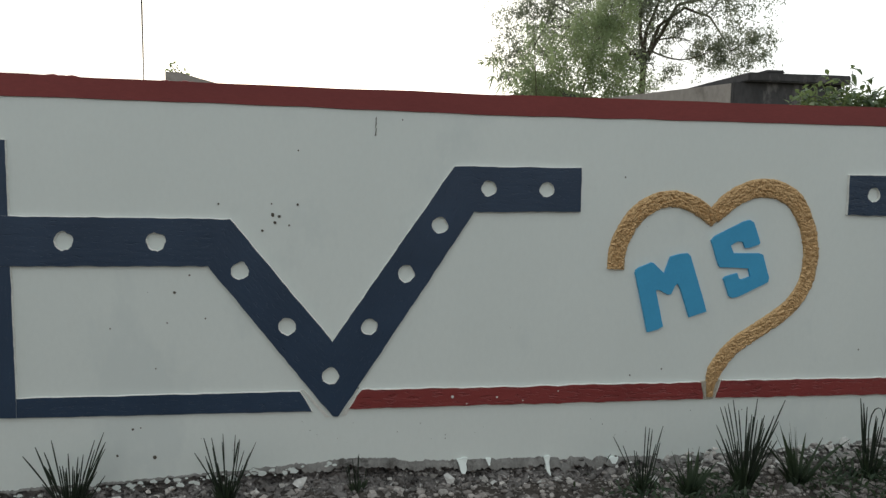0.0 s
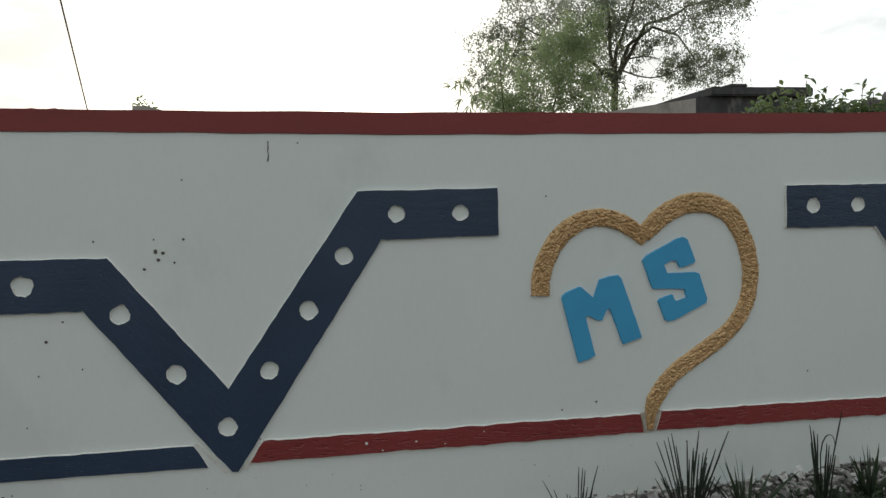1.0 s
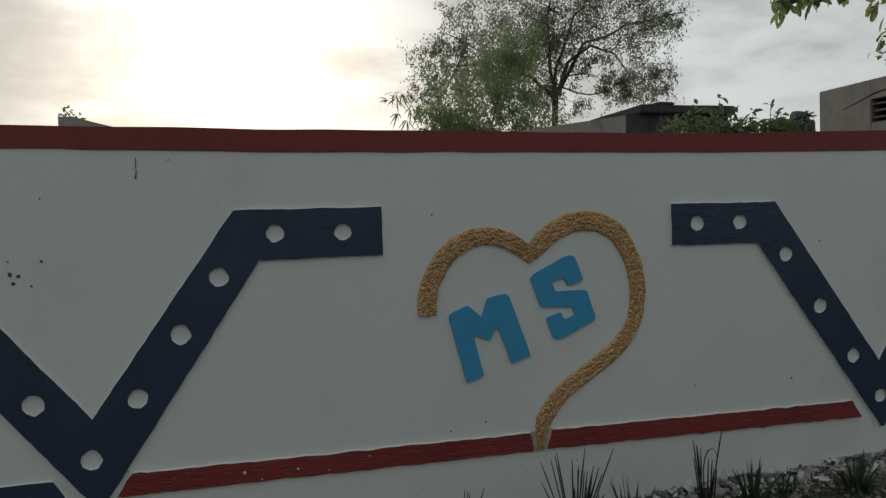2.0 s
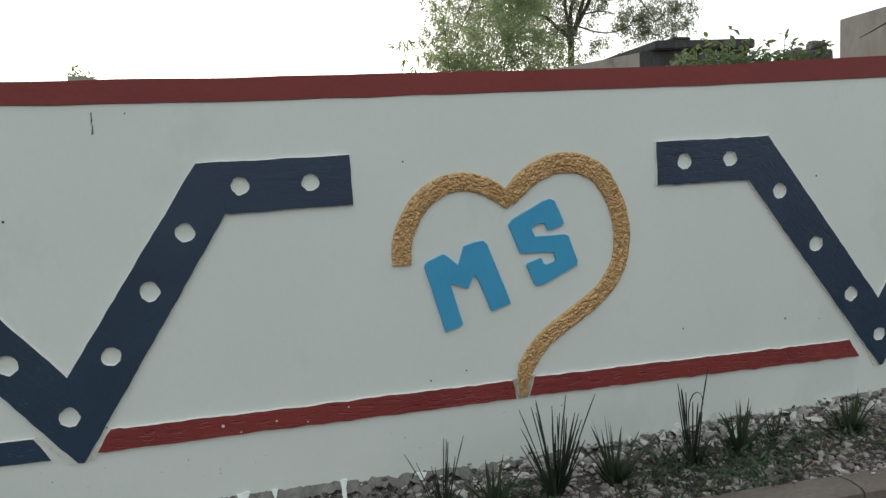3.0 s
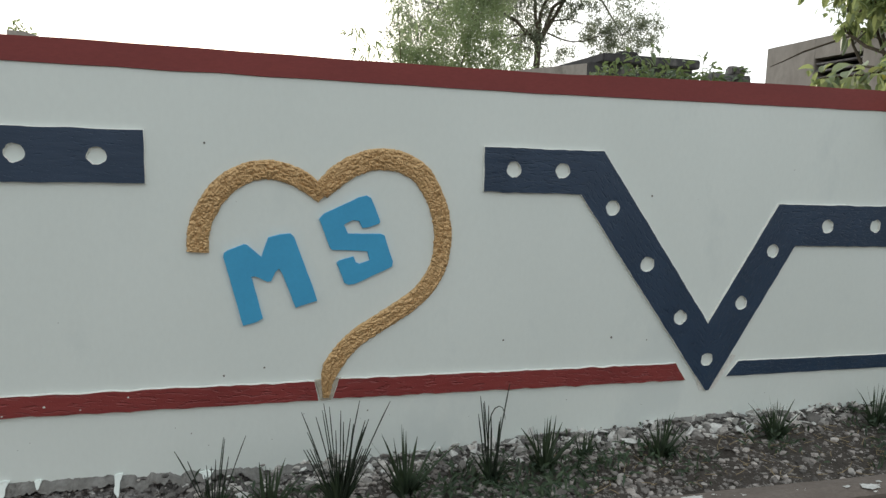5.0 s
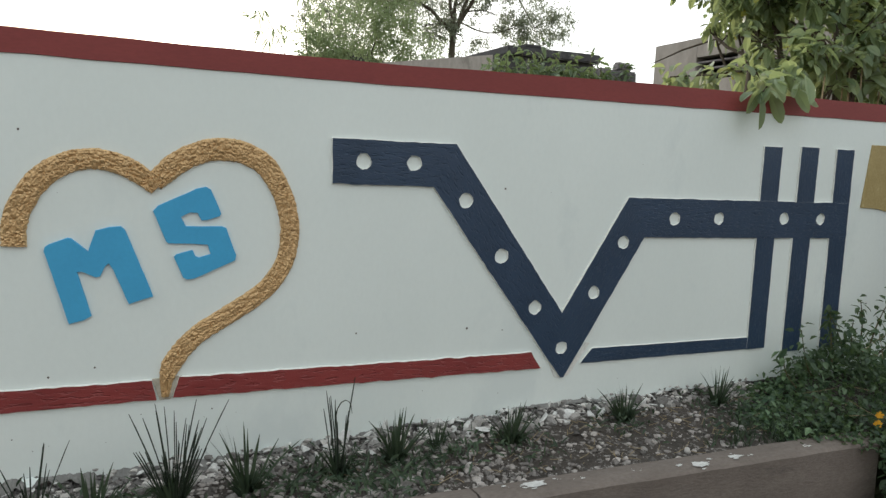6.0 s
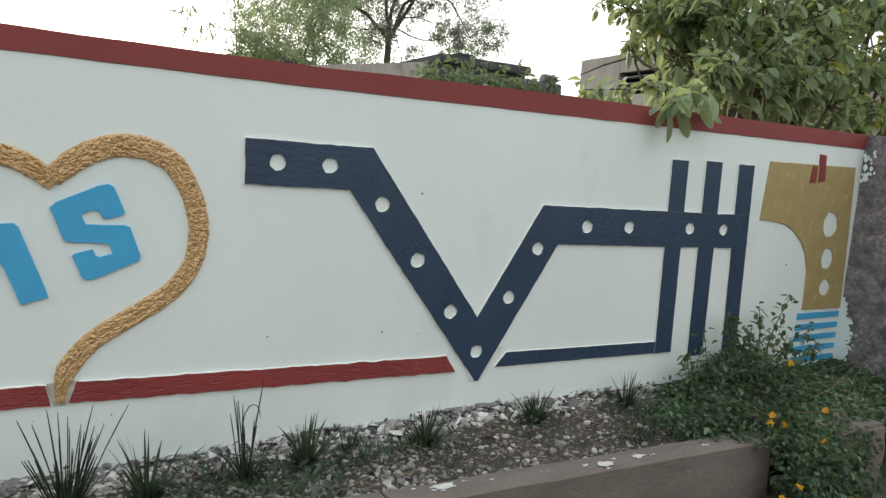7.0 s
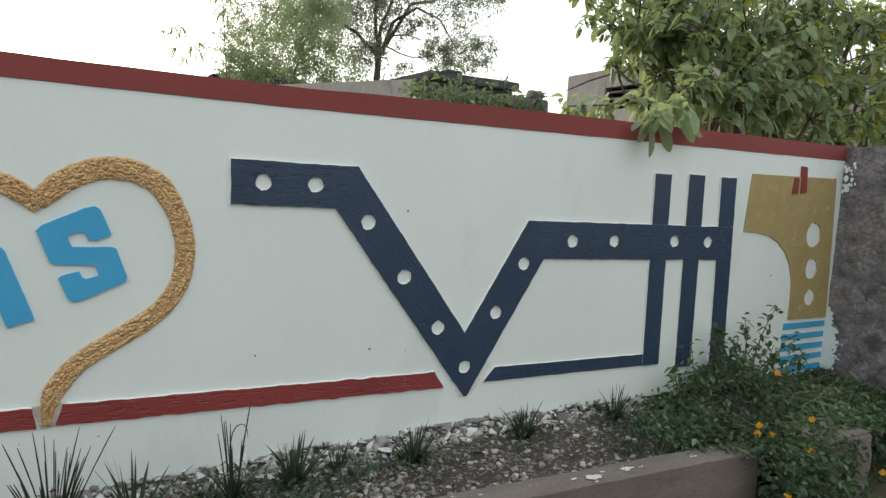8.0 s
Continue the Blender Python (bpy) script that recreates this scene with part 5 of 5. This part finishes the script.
# upright sprigs before the wall
for a, b in (((4.45, -0.25, 0.0), (4.35, -0.2, 0.30)), ((4.6, -0.25, 0.05), (4.62, -0.18, 0.40)), ((4.9, -0.25, 0.05), (4.82, -0.2, 0.33)), ((4.95, -0.25, 0.05), (5.35, -0.3, 0.30)), ((4.9, -0.2, 0.1), (4.98, -0.12, 0.44)), ((5.1, -0.3, 0.05), (5.45, -0.3, 0.20)), ((4.3, -0.25, -0.05), (4.22, -0.2, 0.16)), ((5.2, -0.3, 0.0), (5.15, -0.25, 0.26)), ((5.0, -0.2, 0.1), (5.28, -0.15, 0.50)), ((4.75, -0.2, 0.1), (4.7, -0.12, 0.36))):
    st, sp = limb(a, b, 0.006, 0.002, 0.1, 6, 4)
    stem = part("sprig", st, M_STEM, lantana)
    sb = np.vstack([np.array(p) + rng.normal(0, 0.022, (5, 3)) for p in sp[1:]])
    part("sprig_leaves", leaves(sb, rng.normal(0, 1, (len(sb), 3)), 0.045 + 0.03 * rng.random(len(sb)), 0.032, 0.3), M_WEED, stem, "", "stuff")
straw = []
for k in range(32):
    a = np.array((4.2 + 1.5 * rng.random(), -0.75 + 0.5 * rng.random(), 0))
    a[2] = mound(a[0], a[1]) + 0.01
    d = rng.normal(0, 0.17, 3) + np.array((0.08, -0.06, 0.02))
    straw.append(limb(a, a + d * np.array((1, 1, 0.35)) + np.array((0, 0, 0.03)), 0.0019, 0.001, 0.02, 4, 4)[0])
for st in straw:
    part("dry_stem", st, M_DRY, lantana, "pale dry stem")
for x, y, z in ((4.30, -0.74, -0.085), (4.37, -0.70, -0.06), (4.40, -0.76, -0.10), (4.76, -0.78, -0.05), (4.46, -0.97, -0.13), (4.93, -0.42, 0.12), (4.06, -1.02, -0.36), (4.48, -1.06, -0.47), (4.63, -1.06, -0.46), (5.06, -1.06, -0.32), (5.13, -1.06, -0.33), (4.18, -1.03, -0.31)):
    fl, ff = [], []
    for k in range(14):
        a = 2 * math.pi * k / 14 * 2.4
        r = 0.003 + 0.015 * (k / 14)
        c = np.array((x - 0.03 + 0.62 * r * math.cos(a), y - 0.04 - 0.78 * r * math.cos(a) + 0.006 * rng.random(), z + 0.02 + r * math.sin(a)))
        o = len(fl)
        for s in range(5):
            w = s * 2 * math.pi / 5
            fl.append(tuple(c + 0.0078 * np.array((0.62 * math.cos(w), -0.78 * math.cos(w) + 0.2 * rng.normal(), math.sin(w)))))
        fl.append(tuple(c + np.array((0.006, 0.005, 0))))
        ff += [(o, o + 1, o + 2, o + 3, o + 4)] + [(o + s, o + (s + 1) % 5, o + 5) for s in range(5)]
    part("flower", (fl, ff), M_PETAL, lantana, "orange yellow flower cluster")

# ---- stones and gravel ----
ico = bmesh.new()
bmesh.ops.create_icosphere(ico, subdivisions=1, radius=1.0)
ico_v = np.array([tuple(v.co) for v in ico.verts])
ico_f = [tuple(v.index for v in f.verts) for f in ico.faces]
ico.free()
gv, gf = [], []
for k in range(11500):
    x = -3.0 + 7.1 * rng.random()
    y = (kerb_y(x) + 0.15) * rng.random() ** 0.9
    if x < 0.3 and rng.random() < 0.6 or x > 2.2 and rng.random() < 0.5 + 0.25 * (x - 2.2):
        continue
    if x > 0.4 and noise.noise(Vector((x * 4.5, y * 6.0, 8.0))) + 0.35 * noise.noise(Vector((x * 14, y * 14, 3))) < -0.38 + 0.5 * rng.random() - 0.25:
        continue
    s = 0.003 + 0.019 * rng.random() ** 2.8
    pts = ico_v * (1 + 0.35 * rng.normal(0, 1, (12, 1)).clip(-1, 1)) * np.array((1, 0.6 + 0.5 * rng.random(), 0.6)) * s + np.array((x, y, bed_z(x, y) + s * 0.25))
    o = len(gv) * 12
    gv.append(pts)
    gf += [tuple(i + o for i in q) for q in ico_f]
solo("gravel", (np.vstack(gv), gf), M_GRAVEL, (1, -0.3, -0.17), "loose grey and pale gravel over the bed", "gravel", kind="stuff")

# dry twigs and leaf bits lying on the soil, and short grass behind the kerb
litter = []
for k in range(170):
    x = 1.0 + 3.2 * rng.random() ** 0.7
    y = -0.12 + (kerb_y(x) + 0.32) * rng.random()
    a = 6.28 * rng.random()
    ln = 0.03 + 0.09 * rng.random() ** 2
    p, q = (x, y, bed_z(x, y) + 0.008), (x + ln * math.cos(a), y + ln * math.sin(a) * 0.7, bed_z(x, y) + 0.012 + 0.02 * rng.random())
    litter.append(limb(p, q, 0.0022, 0.0012, 0.06, 3, 3)[0])
solo("dry_litter", merge(litter), M_DRY, (2.5, -0.4, -0.15), "dry brown twigs scattered on the soil", "twigs", kind="stuff")
fringe = []
for k in range(70):
    x = 3.3 + 0.95 * rng.random() ** 0.7
    y = kerb_y(x) + 0.15 + 0.13 * rng.random()
    fringe.append(blades(6, (x, y, bed_z(x, y) - 0.005), 0.07 + 0.05 * rng.random(), 0.7, 0.006, 0.5, 900 + k))
solo("low_grass", merge(fringe), M_GRASS, (3.8, -0.6, -0.16), "short green grass fringe along the back of the kerb", "grass", kind="stuff")

# broken chips of plaster and mortar fallen along the wall
gv, gf = [], []
for k in range(2400):
    x = -3.0 + 7.2 * rng.random()
    if x < 0.3 and k % 3:
        continue
    y = 0.035 - 0.15 * rng.random() ** 1.5
    s = 0.007 + 0.018 * rng.random() ** 2.5
    lift = 0.05 * max(0.0, 1 + y / 0.05) * rng.random() if x < 0.9 else 0.035 * max(0.0, 1 + y / 0.06) * rng.random()
    pts = ico_v * (1 + 0.4 * rng.normal(0, 1, (12, 1)).clip(-1, 1)) * np.array((1, 0.5 + 0.5 * rng.random(), 0.55)) * s + np.array((x, y, bed_z(x, y) + s * 0.2 + lift))
    o = len(gv) * 12
    gv.append(pts)
    gf += [tuple(i + o for i in q) for q in ico_f]
solo("plaster_chips", (np.vstack(gv), gf), M_CHIP, (1, -0.05, -0.13), "broken pale plaster chips heaped against the wall", "rubble", kind="stuff")

# flakes of white paint and plaster on the rubble below the wall
gv, gf = [], []
for k in range(230):
    x = 0.6 + 2.9 * rng.random() if k % 8 else -2.6 + 3.2 * rng.random()
    y = 0.02 - 0.17 * rng.random() ** 1.4
    s = 0.009 + 0.030 * rng.random() ** 2.4
    tilt = np.array(Euler((0.9 * rng.random(), 0.7 * rng.normal(), 6.3 * rng.random())).to_matrix())
    flat = ico_v * (1 + 0.45 * rng.normal(0, 1, (12, 1)).clip(-1, 1)) * np.array((1, 0.8, 0.32)) * s
    pts = flat @ tilt.T + np.array((x, y, bed_z(x, y) + s * 0.45 + 0.03 * rng.random() * max(0.0, 1 + y / 0.1)))
    o = len(gv) * 12
    gv.append(pts)
    gf += [tuple(i + o for i in q) for q in ico_f]
solo("paint_flakes", (np.vstack(gv), gf), M_SPLASH, (1, -0.05, -0.12), "flaked white paint and plaster lying on the rubble", "rubble", kind="stuff")

stone_meshes = []
for k in range(9):
    bm = bmesh.new()
    bmesh.ops.create_icosphere(bm, subdivisions=2, radius=1.0)
    for _ in range(5):
        d = Vector(rng.normal(0, 1, 3)).normalized()
        cut = 0.55 + 0.25 * rng.random()
        for v in bm.verts:
            over = v.co.dot(d) - cut
            if over > 0:
                v.co -= d * over
    sx = Vector((1.0, 0.65 + 0.3 * rng.random(), 0.5 + 0.25 * rng.random()))
    for v in bm.verts:
        v.co = v.co * (1 + 0.30 * noise.noise(v.co * 1.4 + Vector((k * 3.7, 0, 0))) + 0.14 * noise.noise(v.co * 4 + Vector((k, 0, 0))))
        v.co = Vector((v.co.x * sx.x, v.co.y * sx.y, v.co.z * sx.z))
    me = bpy.data.meshes.new("stone")
    bm.to_mesh(me)
    bm.free()
    me.materials.append(M_STONE)
    stone_meshes.append(me)
for k in range(260):
    x = -2.9 + 7.0 * rng.random()
    near = rng.random() < 0.6
    y = -0.16 * rng.random() + 0.01 if near else (kerb_y(x) + 0.18) * rng.random()
    s = (0.016 + 0.034 * rng.random() ** 1.8) * (1.1 if near else 0.85) * (0.55 if x < 0.5 else 1.0)
    ob = new("stone", stone_meshes[k % 9])
    ob.location = to_m((x, y, bed_z(x, y) + s * 0.22))
    ob.rotation_euler = (0.4 * rng.normal(), 0.4 * rng.normal(), 6.28 * rng.random())
    ob.scale = (s * K, s * K, s * K)
    tagged(ob, "rough pale rubble stone lying in the bed", "stone", "rubble stones in the bed")

# white paint splashes on the kerb, each a scatter of flecks
for x, y, r, count in ((2.215, -0.635, 0.045, 22), (3.07, -0.725, 0.045, 20), (2.43, -0.66, 0.02, 5), (3.31, -0.715, 0.03, 12), (3.38, -0.73, 0.02, 5), (2.08, -0.62, 0.02, 5), (2.34, -0.63, 0.02, 4), (3.78, -0.74, 0.03, 8), (2.75, -0.68, 0.02, 4)):
    v, f = [], []
    for k in range(count):
        cx, cy = x + rng.normal(0, r * 0.75), y + rng.normal(0, r * 0.32)
        q0 = r * (0.08 + 0.30 * rng.random() ** 2)
        if k == 0 and count > 10:
            cx, cy, q0 = x, y, r * 0.72
        o, n = len(v), 16 if q0 > r * 0.7 else 9
        v.append((cx, cy, -0.1325))
        for i in range(n):
            w = 2 * math.pi * i / n
            q = q0 * (1 + (0.14 if q0 > r * 0.7 else 0.35) * rng.normal())
            v.append((cx + q * 1.3 * math.cos(w), cy + q * 0.7 * math.sin(w), -0.1335))
        f += [(o, o + 1 + i, o + 1 + (i + 1) % n) for i in range(n)]
    solo("paint_splash", (v, f), M_SPLASH, (x, y, -0.134), "dried white paint splash on the kerb top", "paint splash", "paint splashes")
